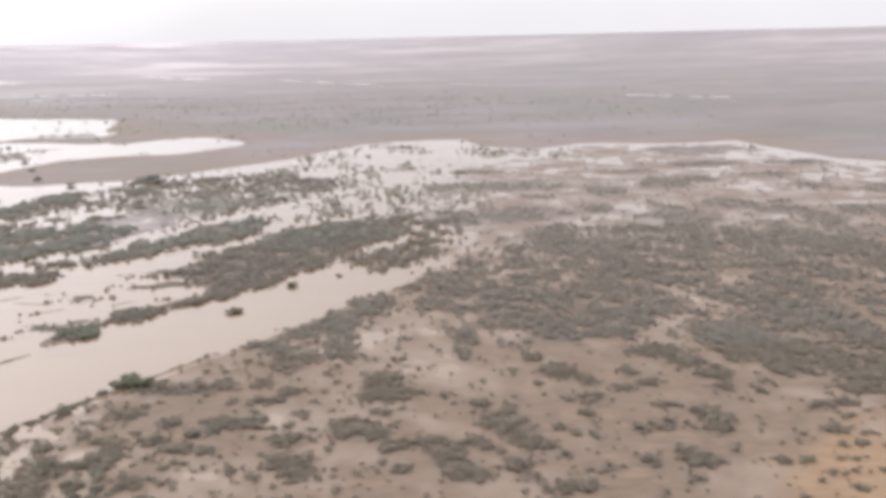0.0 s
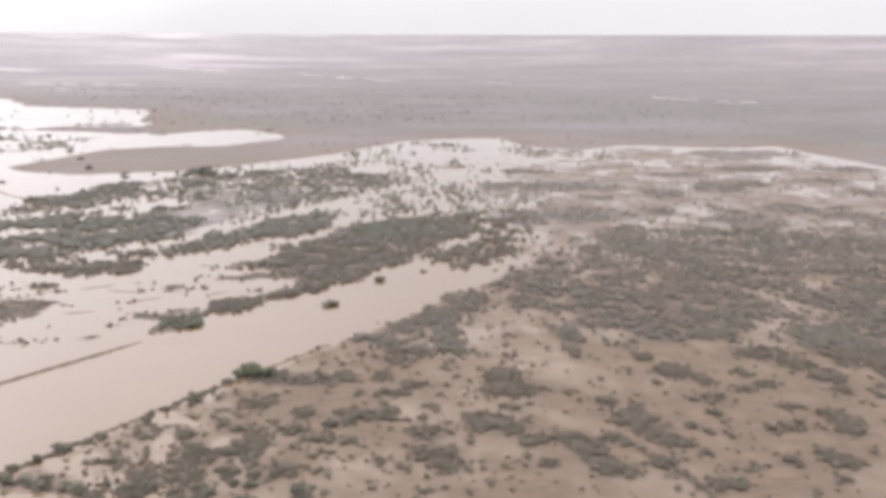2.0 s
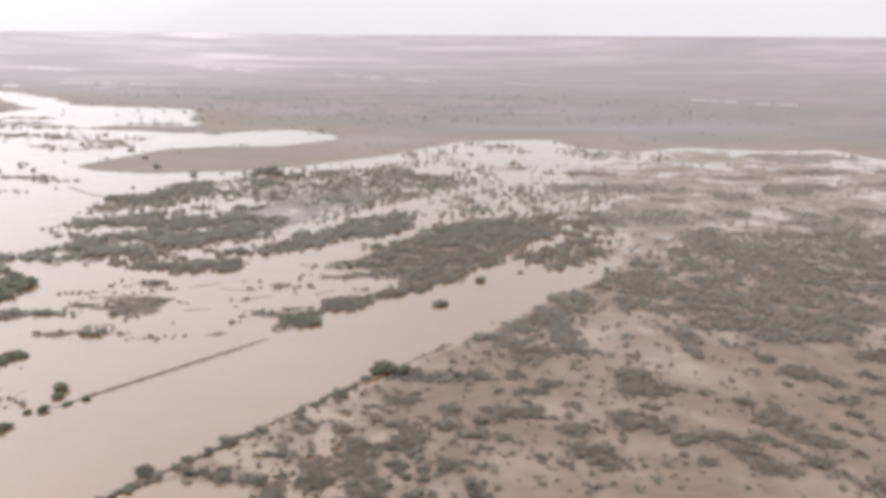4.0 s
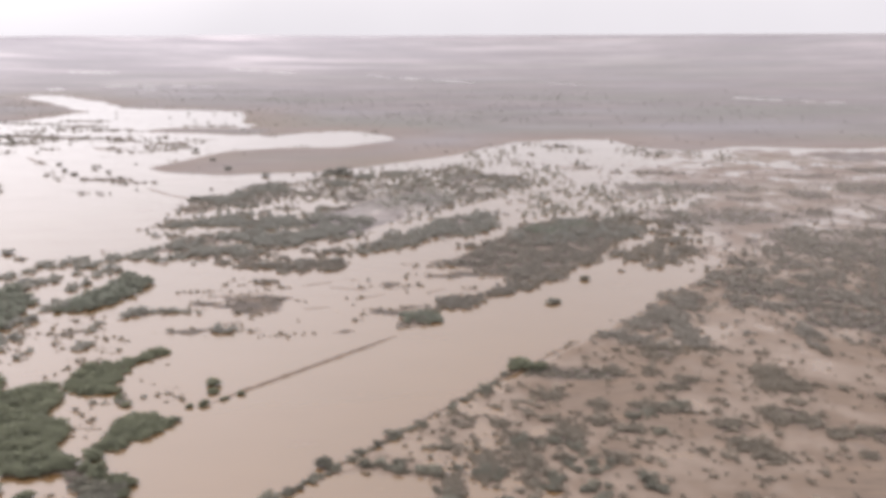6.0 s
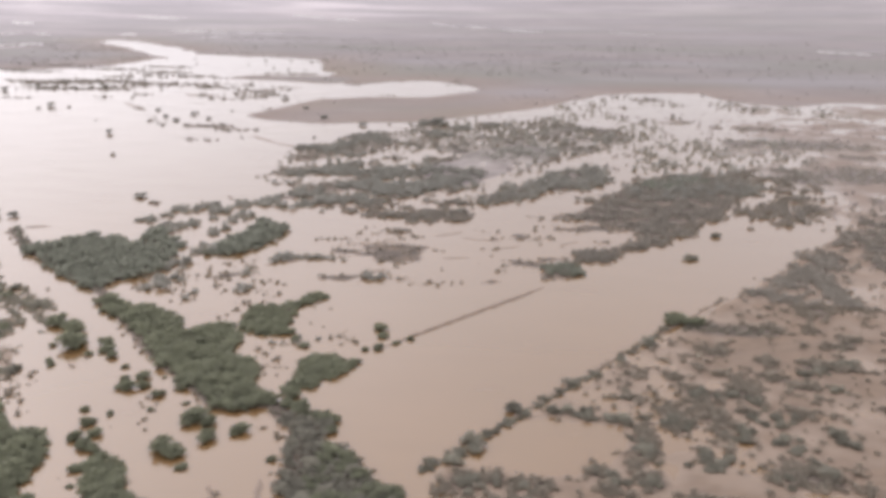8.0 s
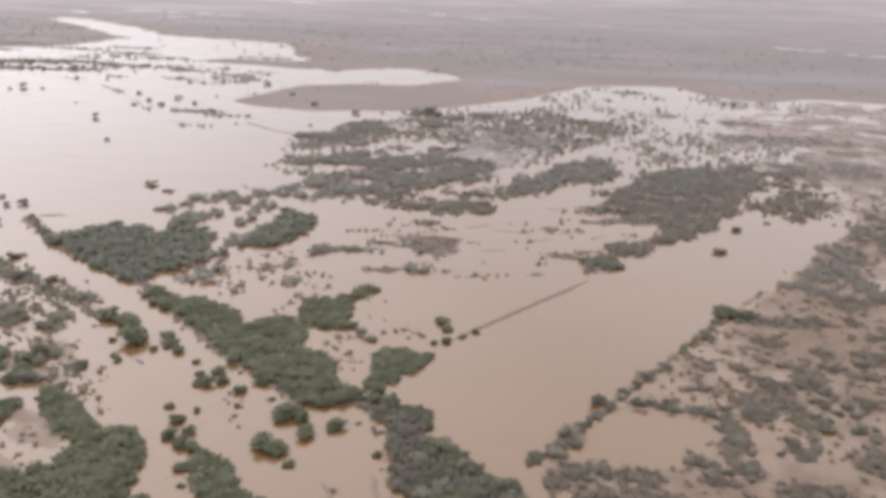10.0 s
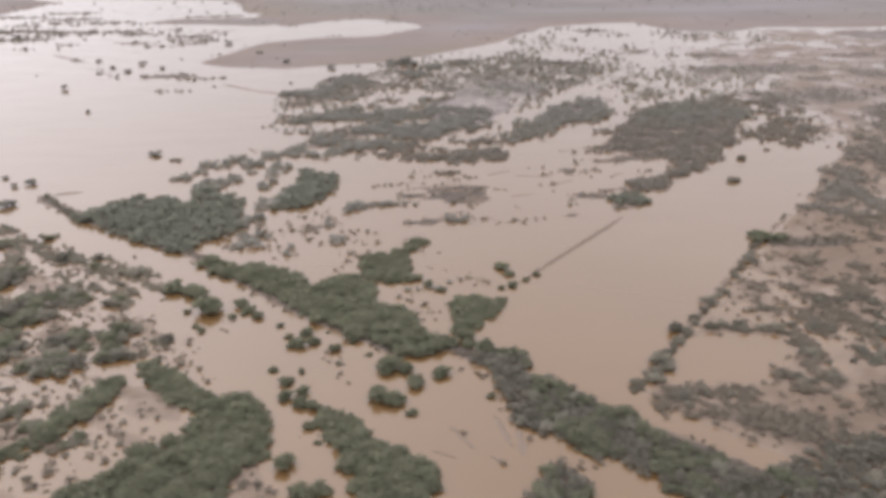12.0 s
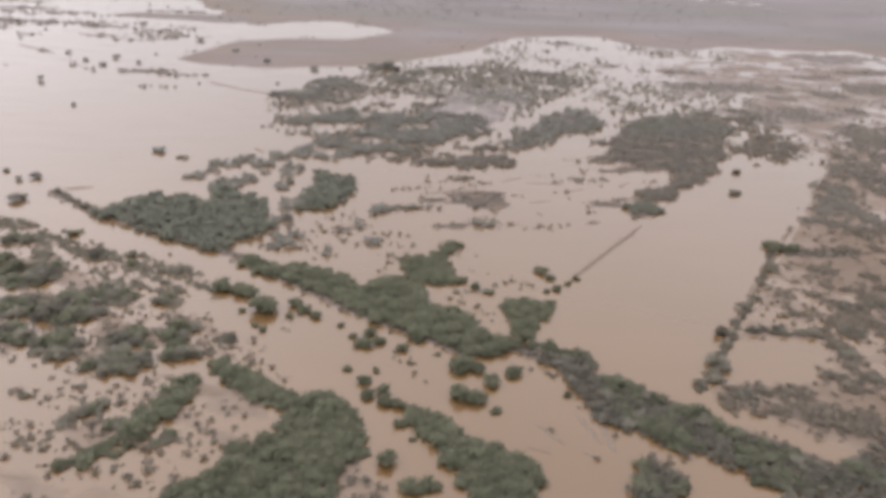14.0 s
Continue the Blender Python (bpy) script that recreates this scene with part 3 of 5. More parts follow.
    link(bump_node(nt, grain, 0.5, 0.4), bsdf.inputs["Normal"])
    return m


def water_material():
    m, nt, bsdf, link = material("silty_flood_water")
    pos, _ = place_node(nt)
    flow, _ = place_node(nt, (0.3, 1, 1), -37)
    wide, drift = noise_node(nt, pos, 0.008, 4), noise_node(nt, flow, 0.06, 5)
    c = ramp_node(nt, wide, (0.3, (0.105, 0.061, 0.025)), (0.7, (0.116, 0.068, 0.029)))
    c = mix_node(nt, range_node(nt, drift, 0.35, 0.75, 0.0, 0.4), c, (0.099, 0.059, 0.026))
    link(c, bsdf.inputs["Base Color"])
    bsdf.inputs["IOR"].default_value = 1.333
    bsdf.inputs["Coat Weight"].default_value, bsdf.inputs["Coat IOR"].default_value, bsdf.inputs["Coat Roughness"].default_value = 1.0, 1.41, 0.13
    link(range_node(nt, drift, 0.3, 0.7, 0.16, 0.28), bsdf.inputs["Roughness"])
    ripple = noise_node(nt, pos, 0.9, 3)
    link(bump_node(nt, ripple, 0.06, 0.15), bsdf.inputs["Normal"])
    return m


def leaf_material(name, dark, mid, light, shift=0.25):
    m, nt, bsdf, link = material(name)
    pos, geo = place_node(nt)
    obj = nt.nodes.new("ShaderNodeObjectInfo")
    c = ramp_node(nt, geo.outputs["Random Per Island"], (0.0, dark), (0.55, mid), (1.0, light))
    c = mix_node(nt, range_node(nt, noise_node(nt, pos, 0.06, 3), 0.35, 0.65, 0.0, 0.7), c, mid)
    hue = nt.nodes.new("ShaderNodeHueSaturation")
    link(c, hue.inputs["Color"])
    link(range_node(nt, obj.outputs["Random"], 0, 1, 1 - shift, 1 + shift), hue.inputs["Value"])
    link(range_node(nt, noise_node(nt, pos, 1.4, 3), 0.3, 0.7, 0.8, 1.15), hue.inputs["Saturation"])
    link(hue.outputs[0], bsdf.inputs["Base Color"])
    bsdf.inputs["Roughness"].default_value = 0.75
    bsdf.inputs["Specular IOR Level"].default_value = 0.2
    link(bump_node(nt, noise_node(nt, pos, 2.5, 4), 0.6, 0.3), bsdf.inputs["Normal"])
    thin = nt.nodes.new("ShaderNodeBsdfTranslucent")             # light through the leaves
    link(hue.outputs[0], thin.inputs["Color"])
    both = nt.nodes.new("ShaderNodeMixShader")
    both.inputs[0].default_value = 0.62
    link(bsdf.outputs[0], both.inputs[1])
    link(thin.outputs[0], both.inputs[2])
    link(both.outputs[0], nt.nodes["Material Output"].inputs["Surface"])
    return m


def bark_material():
    m, nt, bsdf, link = material("grey_bark")
    pos, _ = place_node(nt, (3, 3, 0.6))
    c = ramp_node(nt, noise_node(nt, pos, 1.5, 5), (0.3, (0.08, 0.06, 0.045)), (0.7, (0.19, 0.15, 0.115)))
    link(c, bsdf.inputs["Base Color"])
    bsdf.inputs["Roughness"].default_value = 0.9
    link(bump_node(nt, noise_node(nt, pos, 6, 4), 0.6, 0.05), bsdf.inputs["Normal"])
    return m


def bank_material():
    m, nt, bsdf, link = material("dark_bank_earth")
    pos, _ = place_node(nt)
    c = ramp_node(nt, noise_node(nt, pos, 0.8, 5), (0.3, (0.105, 0.080, 0.062)), (0.7, (0.160, 0.122, 0.094)))
    link(c, bsdf.inputs["Base Color"])
    bsdf.inputs["Roughness"].default_value = 0.92
    link(bump_node(nt, noise_node(nt, pos, 3.0, 4), 0.6, 0.15), bsdf.inputs["Normal"])
    return m


BANK_EARTH = bank_material()
GROUND, WATER, BARK = ground_material(), water_material(), bark_material()
# leaf and twig tones lifted: the haze's pale veil is put into their colour
GREEN = leaf_material("haze_lifted_green_leaves", (0.186, 0.192, 0.138), (0.213, 0.221, 0.154), (0.242, 0.252, 0.170), 0.14)
THICKET_GREEN = leaf_material("dark_thicket_leaves", (0.196, 0.202, 0.166), (0.228, 0.236, 0.190), (0.262, 0.268, 0.212))
GREY = leaf_material("grey_brown_thorn_twigs", (0.268, 0.236, 0.192), (0.318, 0.281, 0.228), (0.364, 0.322, 0.260))
# twigs of the far scrub: distance haze is painted into the colour
HAZE_BRUSH = leaf_material("haze_pale_brush", (0.220, 0.198, 0.186), (0.275, 0.248, 0.232), (0.325, 0.292, 0.270))
# green leaves of the distant trees, paled in colour to show haze
HAZE_GREEN = leaf_material("haze_pale_belt_leaves", (0.252, 0.246, 0.220), (0.290, 0.282, 0.250), (0.328, 0.318, 0.272))
OLIVE = leaf_material("grey_green_thicket", (0.240, 0.220, 0.190), (0.281, 0.257, 0.221), (0.322, 0.294, 0.251))
THORN_GREEN = leaf_material("dull_thorn_tree_leaves", (0.224, 0.214, 0.176), (0.264, 0.252, 0.206), (0.304, 0.288, 0.234))


# ---------------------------------------------------------------- meshes from arrays
def mesh_of(name, verts, faces, mat, smooth=False):
    """A mesh from arrays of corners and of triangles (or quads)."""
    verts, faces = np.asarray(verts, np.float32), np.asarray(faces, np.int32)
    n = faces.shape[1]
    me = bpy.data.meshes.new(name)
    me.vertices.add(len(verts))
    me.vertices.foreach_set("co", verts.ravel())
    me.loops.add(faces.size)
    me.loops.foreach_set("vertex_index", faces.ravel())
    me.polygons.add(len(faces))
    me.polygons.foreach_set("loop_start", np.arange(0, faces.size, n, dtype=np.int32))
    me.update(calc_edges=True)
    me.validate()
    me.polygons.foreach_set("use_smooth", np.full(len(me.polygons), smooth))
    me.materials.append(mat)
    return me


def ico(level):
    bm = bmesh.new()
    bmesh.ops.create_icosphere(bm, subdivisions=level, radius=1)
    bm.verts.ensure_lookup_table()
    v = np.array([q.co[:] for q in bm.verts])
    f = np.array([[q.index for q in p.verts] for p in bm.faces])
    bm.free()
    return v, f


ICO, OCTA = ico(1), (np.array([(1, 0, 0), (0, 1, 0), (-1, 0, 0), (0, -1, 0), (0, 0, 1), (0, 0, -1)], float),
                     np.array([(0, 1, 4), (1, 2, 4), (2, 3, 4), (3, 0, 4), (1, 0, 5), (2, 1, 5), (3, 2, 5), (0, 3, 5)]))


def gather(pieces):
    vs, fs, n = [], [], 0
    for v, f in pieces:
        vs.append(v)
        fs.append(f + n)
        n += len(v)
    return np.concatenate(vs), np.concatenate(fs)


def clump(r, base, centre, size, rough):
    v = base[0] * (1 + rough * r.uniform(-1, 1, (len(base[0]), 1))) * size
    a = r.uniform(0, 6.28)
    ca, sa = math.cos(a), math.sin(a)
    return v @ np.array([(ca, sa, 0), (-sa, ca, 0), (0, 0, 1)]) + centre, base[1]


def sprays(r, centres, out, size):
    """Small leafy sprays, each a bent four-cornered tuft, round the given centres."""
    n = len(centres)
    a, b = r.normal(size=(n, 3)), r.normal(size=(n, 3))
    a /= np.linalg.norm(a, axis=1)[:, None]
    b -= (a * b).sum(1)[:, None] * a
    b /= np.linalg.norm(b, axis=1)[:, None]
    s = size * r.uniform(0.6, 1.4, (n, 1))
    v = np.stack([centres - a * s, centres + b * s * 0.5 + out * s * 0.4, centres + a * s, centres - b * s * 0.5], 1).reshape(-1, 3)
    k = np.arange(n)[:, None] * 4
    return v, np.concatenate([k + (0, 1, 2), k + (0, 2, 3)])


def leaf_tufts(r, lobes, count, size, low):
    """Leaf tufts all over a set of lobes (centre, radius), thickest on top, none inside another lobe."""
    c = np.array([q[0] for q in lobes])
    rad = np.array([q[1] for q in lobes])
    pick = r.choice(len(lobes), count * 3, p=rad ** 2 / (rad ** 2).sum())
    d = r.normal(size=(count * 3, 3))
    d[:, 2] = np.where(r.uniform(size=count * 3) < 0.72, abs(d[:, 2]), d[:, 2])
    d /= np.linalg.norm(d, axis=1)[:, None]
    p = c[pick] + d * rad[pick, None] * (1, 1, 0.78) * r.uniform(0.62, 1.22, (count * 3, 1))
    deep = (np.linalg.norm((p[:, None] - c[None]) / (1, 1, 0.78), axis=2) / rad[None]).min(1)
    keep = np.nonzero((deep > 0.60) & (p[:, 2] > low))[0][:count]
    return sprays(r, p[keep], d[keep], size)


def crown_shape(r, lobes=8, leafy=400, base=ICO, spread=0.6, size=0.13, low=0.05, heart=0.62):
    """A crown about 1 in radius and 1 high: a leafy cloud of tufts over a small ragged heart of boughs."""
    made = []
    for k in range(lobes):
        ang, rad = k * 2.4 + r.uniform(-0.5, 0.5), spread * math.sqrt((k + 0.4) / lobes) * r.uniform(0.85, 1.15)
        made.append((np.array([rad * math.cos(ang), rad * math.sin(ang), r.uniform(0.36, 0.70) - 0.30 * rad]), r.uniform(0.22, 0.42)))
    parts = [clump(r, base, c, heart * q * np.array([1, 1, 0.8]), 0.30) for c, q in made]
    parts.append(leaf_tufts(r, made, leafy, size, low))
    return gather(parts)


def bush_shape(r, leafy=26, lobes=2, size=0.26):
    """A low rounded thorn bush: twiggy tufts over a small dense heart."""
    made = [(np.array([r.uniform(-0.35, 0.35), r.uniform(-0.35, 0.35), r.uniform(0.22, 0.40)]), r.uniform(0.42, 0.62)) for _ in range(lobes)]
    parts = [clump(r, OCTA, c, 0.62 * q * np.array([1, 1, 0.8]), 0.30) for c, q in made]
    parts.append(leaf_tufts(r, made, leafy, size, 0.02))
    return gather(parts)


def limb(r, a, b, ra, rb, sides=6, bends=3):
    """A tapered, slightly bent limb from a to b."""
    a, b = np.array(a, float), np.array(b, float)
    ax = (b - a) / np.linalg.norm(b - a)
    u = np.cross(ax, (0.3, 0.9, 0.2))
    u /= np.linalg.norm(u)
    w = np.cross(ax, u)
    rings = []
    for i in range(bends + 1):
        k = i / bends
        c = a + (b - a) * k + (r.normal(size=3) * 0.06 * np.linalg.norm(b - a) if 0 < i < bends else 0)
        rad = ra + (rb - ra) * k
        rings.append([c + rad * (math.cos(6.2832 * j / sides) * u + math.sin(6.2832 * j / sides) * w) for j in range(sides)])
    v = np.array(rings).reshape(-1, 3)
    f = []
    for i in range(bends):
        for j in range(sides):
            p, q = i * sides + j, i * sides + (j + 1) % sides
            f += [(p, q, q + sides), (p, q + sides, p + sides)]
    return v, np.array(f)


def trunk_shape(r, height=0.62, thick=0.045, limbs=5):
    parts = [limb(r, (0, 0, -0.12), (r.uniform(-0.06, 0.06), r.uniform(-0.06, 0.06), height * 0.6), thick, thick * 0.65)]
    for i in range(limbs):
        a = 6.28 * i / limbs + r.uniform(-0.4, 0.4)
        parts.append(limb(r, (0, 0, height * r.uniform(0.25, 0.5)), (0.42 * math.cos(a), 0.42 * math.sin(a), height * r.uniform(0.85, 1.15)), thick * 0.55, thick * 0.18, 5, 2))
    return gather(parts)


# ---------------------------------------------------------------- ground and water
def graded(lo, fine_lo, fine_hi, hi, fine, growth):
    mid = list(np.arange(fine_lo, fine_hi + fine / 2, fine))
    up, down, s = [mid[-1]], [mid[0]], fine
    while up[-1] < hi:
        s *= growth
        up.append(up[-1] + s)
    s = fine
    while down[-1] > lo:
        s *= growth
        down.append(down[-1] - s)
    return np.array(down[:0:-1] + mid + up[1:])


def build_ground():
    gx, gy = graded(-4700, -640, 380, 4700, 3.2, 1.035), graded(-500, 100, 640, 4750, 3.0, 1.016)
    X, Y = np.meshgrid(gx, gy)
    x, y = X.ravel(), Y.ravel()
    h = ground_height(x, y)
    r = np.hypot(x + 180, y)
    lumps = (soft_noise(x, y, 900, 31, 3) - 0.45) * 30 * step(r, 3300, 4500) * (1 - step(x, -1800, 600))
    z = h + far_rise(x, y) + lumps
    nx, ny = len(gx), len(gy)
    k = (np.arange(ny - 1)[:, None] * nx + np.arange(nx - 1)[None, :]).ravel()
    me = mesh_of("ground", np.stack([x, y, z], 1), np.stack([k, k + 1, k + 1 + nx, k + nx], 1), GROUND, True)
    cover = np.zeros((len(x), 4), np.float32)
    thick = scrub_density(x, y)
    scrub = np.maximum(0.95 * step(thick, 0.15, 0.8), 0.36 * step(inside(x, y, EAST_SCRUB), -2, 12))
    # litter under the trees; its outer rim also paints the shade along their waterline
    for ring in WOODED:
        scrub = np.maximum(scrub, step(inside(x, y, ring), -8, 6))
    for rows in (BELT_CLUMPS, BELT_CLUMPS_2, BROWN_CLUMPS):
        scrub = np.maximum(scrub, patches(x, y, rows, -0.2))
    scrub = np.maximum(scrub, 0.6 * step(inside(x, y, WEST_SCRUB), 0, 15) * step(soft_noise(x / 1.6 + y * 0.5, y, 9, 13, 3), 0.40, 0.66))
    for ring in (BANK_BELT, EAST_BELT, EAST_SOUTH, SOUTH_STRIP, SOUTH_WOOD, SOUTH_BAND, SOUTH_BAND_2):
        scrub = np.maximum(scrub, step(inside(x, y, ring), -3, 3))
    scrub = np.maximum(scrub, 0.95 * (1 - step(near_line(x, y, CANAL_BANK), 4, 9)))
    for cx, cy, rx, ry in LAKE_ISLETS + LAKE_ISLETS_2:
        scrub = np.maximum(scrub, 0.95 * (1 - step(np.hypot((x - cx) / rx, (y - cy) / ry), 1.2, 1.6)))
    scrub = np.maximum(scrub, 0.9 * step(inside(x, y, MID_LAND), -5, 10))
    scrub = np.maximum(scrub, 0.9 * step(inside(x, y, MID_SCRUB), -5, 10))
    scrub = np.maximum(scrub, step(inside(x, y, SHOALS), -15, 0))
    scrub = np.maximum(scrub, 0.8 * shoal_density(x, y))
    cover[:, 0] = scrub
    cover[:, 1] = step(inside(x, y, DRY_SAND) + 50 * (soft_noise(x, y, 40, 41, 3) - 0.5), -10, 30)
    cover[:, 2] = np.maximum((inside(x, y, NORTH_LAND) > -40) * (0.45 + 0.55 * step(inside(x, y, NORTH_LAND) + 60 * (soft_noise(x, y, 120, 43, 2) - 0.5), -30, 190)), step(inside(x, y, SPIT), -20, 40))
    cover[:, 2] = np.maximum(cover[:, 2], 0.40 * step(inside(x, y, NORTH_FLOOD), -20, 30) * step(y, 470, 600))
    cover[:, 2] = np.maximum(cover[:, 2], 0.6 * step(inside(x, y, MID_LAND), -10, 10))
    # share of painted haze: grows with distance, strongest in the west
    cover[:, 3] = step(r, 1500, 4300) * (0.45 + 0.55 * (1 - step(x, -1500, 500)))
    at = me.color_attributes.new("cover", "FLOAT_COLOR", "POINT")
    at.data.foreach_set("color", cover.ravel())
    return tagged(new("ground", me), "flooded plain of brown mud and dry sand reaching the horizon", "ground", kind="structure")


def build_water():
    gx, gy = np.linspace(-2600, 1300, 40), np.linspace(-300, 2650, 30)
    X, Y = np.meshgrid(gx, gy)
    v = np.stack([X.ravel(), Y.ravel(), np.full(X.size, WATER_LEVEL)], 1)
    nx = len(gx)
    k = (np.arange(len(gy) - 1)[:, None] * nx + np.arange(nx - 1)[None, :]).ravel()
    me = mesh_of("water", v, np.stack([k, k + 1, k + 1 + nx, k + nx], 1), WATER)
    return tagged(new("water", me), "still light-brown silty flood water covering fields and canal", "water", kind="structure")


build_ground()
build_water()


def flood_pool(ax, ay, qx, qy, w, seed):
    """A long thin pool lying in a fold of the far plain."""
    r = np.random.default_rng(seed)
    n = 24
    t = np.linspace(0, 1, n + 1)
    cx, cy = ax + (qx - ax) * t + r.normal(scale=0.1 * w, size=n + 1), ay + (qy - ay) * t + r.normal(scale=0.25 * w, size=n + 1)
    half = 1.9 * w * np.clip(np.sin(np.pi * t) ** 0.6 * r.uniform(0.45, 1.2, n + 1), 0.08, None)
    x, y = np.stack([cx, cx], 1).ravel(), np.stack([cy - half, cy + half], 1).ravel()
    z = far_rise(x, y) + 1.4
    k = np.arange(n) * 2
    me = mesh_of("flood_pool", np.stack([x, y, z], 1), np.stack([k, k + 2, k + 3, k + 1], 1), WATER)
    return tagged(new("flood_pool", me), "long thin bright flood pool on the distant plain", "pool", "pools on the far plain")


for k, row in enumerate(PLAIN_POOLS):
    flood_pool(*row, 400 + k)


def heights(pts):
    p = np.array(pts, float)
    return ground_height(p[:, 0], p[:, 1]) if len(p) else np.zeros(0)


def earth_bank(a, b, width, top, seed):
    """A low field bank of dark earth, uneven along its crest."""
    r = np.random.default_rng(seed)
    a, b = np.array(a, float), np.array(b, float)
    n = max(6, int(np.linalg.norm(b - a) / 1.6))
    along = (b - a) / np.linalg.norm(b - a)
    side = np.array([-along[1], along[0]])
    rows = []
    for i in range(n + 1):
        c = a + (b - a) * i / n + side * r.normal(scale=0.22)
        end = min(1.0, 4.0 * i / n + 0.3, 4.0 * (n - i) / n + 0.3)
        w, h = width * r.uniform(0.75, 1.2) * end, top * r.uniform(0.6, 1.25) * end
        for k, z in ((-1.0, -0.5), (-0.62, 0.12), (-0.2, h), (0.22, h * 0.94), (0.65, 0.1), (1.0, -0.5)):
            rows.append((*(c + side * k * w + along * r.normal(scale=0.15)), z))
    k = np.array([i * 6 + j for i in range(n) for j in range(5)])
    me = mesh_of("earth_bank", np.array(rows), np.stack([k, k + 6, k + 7, k + 1], 1), BANK_EARTH, True)
    return tagged(new("earth_bank", me), "low dark earth field bank rising out of flood water", "bank", "field banks")


for k, (a, b, w, top) in enumerate(BUNDS):
    earth_bank(a, b, 0.75 * w, top + 0.15, 200 + k)
for k, (ax, ay, qx, qy, w) in enumerate(LAKE_DYKES):
    dyke = earth_bank((ax, ay), (qx, qy), w, 0.55, 270 + k)
    dyke.name = "lake_dyke"
    tagged(dyke, "thin dark crest of a drowned dyke in the flood lake", "dyke", "drowned dykes in the lake")
for k, (ax, ay, qx, qy, w) in enumerate(MUD_BARS):
    bar = earth_bank((ax, ay), (qx, qy), 0.55 * w, 0.28, 240 + k)
    bar.name = "mud_bar"
    tagged(bar, "narrow dark mud bar just awash in flood water", "mud bar", "mud bars in the water")

# ---------------------------------------------------------------- trees
shape_rng = np.random.default_rng(21)


def tree_kind(name, leaf, variants=4, **how):
    """Prototypes of one kind of tree: pairs of a trunk mesh and a crown mesh, one metre in size."""
    made = []
    for _ in range(variants):
        crown = mesh_of(name + "_crown", *crown_shape(shape_rng, **how), leaf, True)
        trunk = mesh_of(name + "_trunk", *trunk_shape(shape_rng), BARK, True)
        made.append((trunk, crown))
    return made


def tree_set(name, kind, places, sizes, label, category, group, seed, tall=0.92):
    """One tree after another, each an Empty at its foot with a trunk and a crown."""
    r = np.random.default_rng(seed)
    for (x, y), s, h in zip(places, sizes, heights(places)):
        v = int(r.integers(len(kind)))
        grow = r.uniform(0.78, 1.16)
        sx, sz = s * grow * r.uniform(0.9, 1.1), s * grow * tall * r.uniform(0.75, 1.2)
        base = tagged(new(name), label, category, group)
        base.matrix_world = pose(x, y, max(h - 0.05, -0.35), 0, 0, float(r.uniform(0, 360)))
        for pname, me in zip(("trunk", "crown"), kind[v]):
            p = new(pname, me)
            p.parent = base
            p.scale = (sx, sx * r.uniform(0.85, 1.15), sz)


def joined(name, shapes, places, sizes, leaf, label, category, seed, tall=1.0, sink=0.05):
    """Uncounted plants as one mesh."""
    r = np.random.default_rng(seed)
    p, s, h = np.array(places), np.array(sizes), heights(places)
    vs, fs, n = [], [], 0
    pick, ang = r.integers(0, len(shapes), len(p)), r.uniform(0, 6.283, len(p))
    up = s * tall * r.uniform(0.75, 1.25, len(p))
    for k, (v, f) in enumerate(shapes):
        i = np.nonzero(pick == k)[0]
        if not len(i):
            continue
        ca, sa = np.cos(ang[i])[:, None], np.sin(ang[i])[:, None]
        x = (v[None, :, 0] * ca - v[None, :, 1] * sa) * s[i, None] + p[i, 0, None]
        y = (v[None, :, 0] * sa + v[None, :, 1] * ca) * s[i, None] + p[i, 1, None]
        z = v[None, :, 2] * up[i, None] + np.maximum(h[i], -0.3)[:, None] - sink
        vs.append(np.stack([x, y, z], -1).reshape(-1, 3))
        fs.append((f[None] + (np.arange(len(i)) * len(v))[:, None, None] + n).reshape(-1, 3))
        n += len(i) * len(v)
    me = mesh_of(name, np.concatenate(vs), np.concatenate(fs), leaf, True)
    return tagged(new(name, me), label, category, kind="stuff")


BANK_TREE = tree_kind("bank_tree", GREEN, 6, lobes=10, spread=0.68, leafy=460)
ROUND_TREE = tree_kind("round_tree", GREEN, 5, lobes=8, spread=0.58, leafy=420, low=0.14)
LAKE_TREE = tree_kind("lake_tree", HAZE_GREEN, 3, lobes=6, spread=0.55, leafy=220, size=0.18, low=0.38)
GREY_TREE = tree_kind("grey_tree", THORN_GREEN, 5, lobes=8, spread=0.64, leafy=330, size=0.15, heart=0.45)


def sized(places, lo, hi, seed):
    """Mostly small, some large."""
    return lo + (hi - lo) * np.random.default_rng(seed).uniform(0, 1, len(places)) ** 1.4


def noise_at(pts, scale, seed):
    return soft_noise(np.array([p[0] for p in pts]), np.array([p[1] for p in pts]), scale, seed, 2)


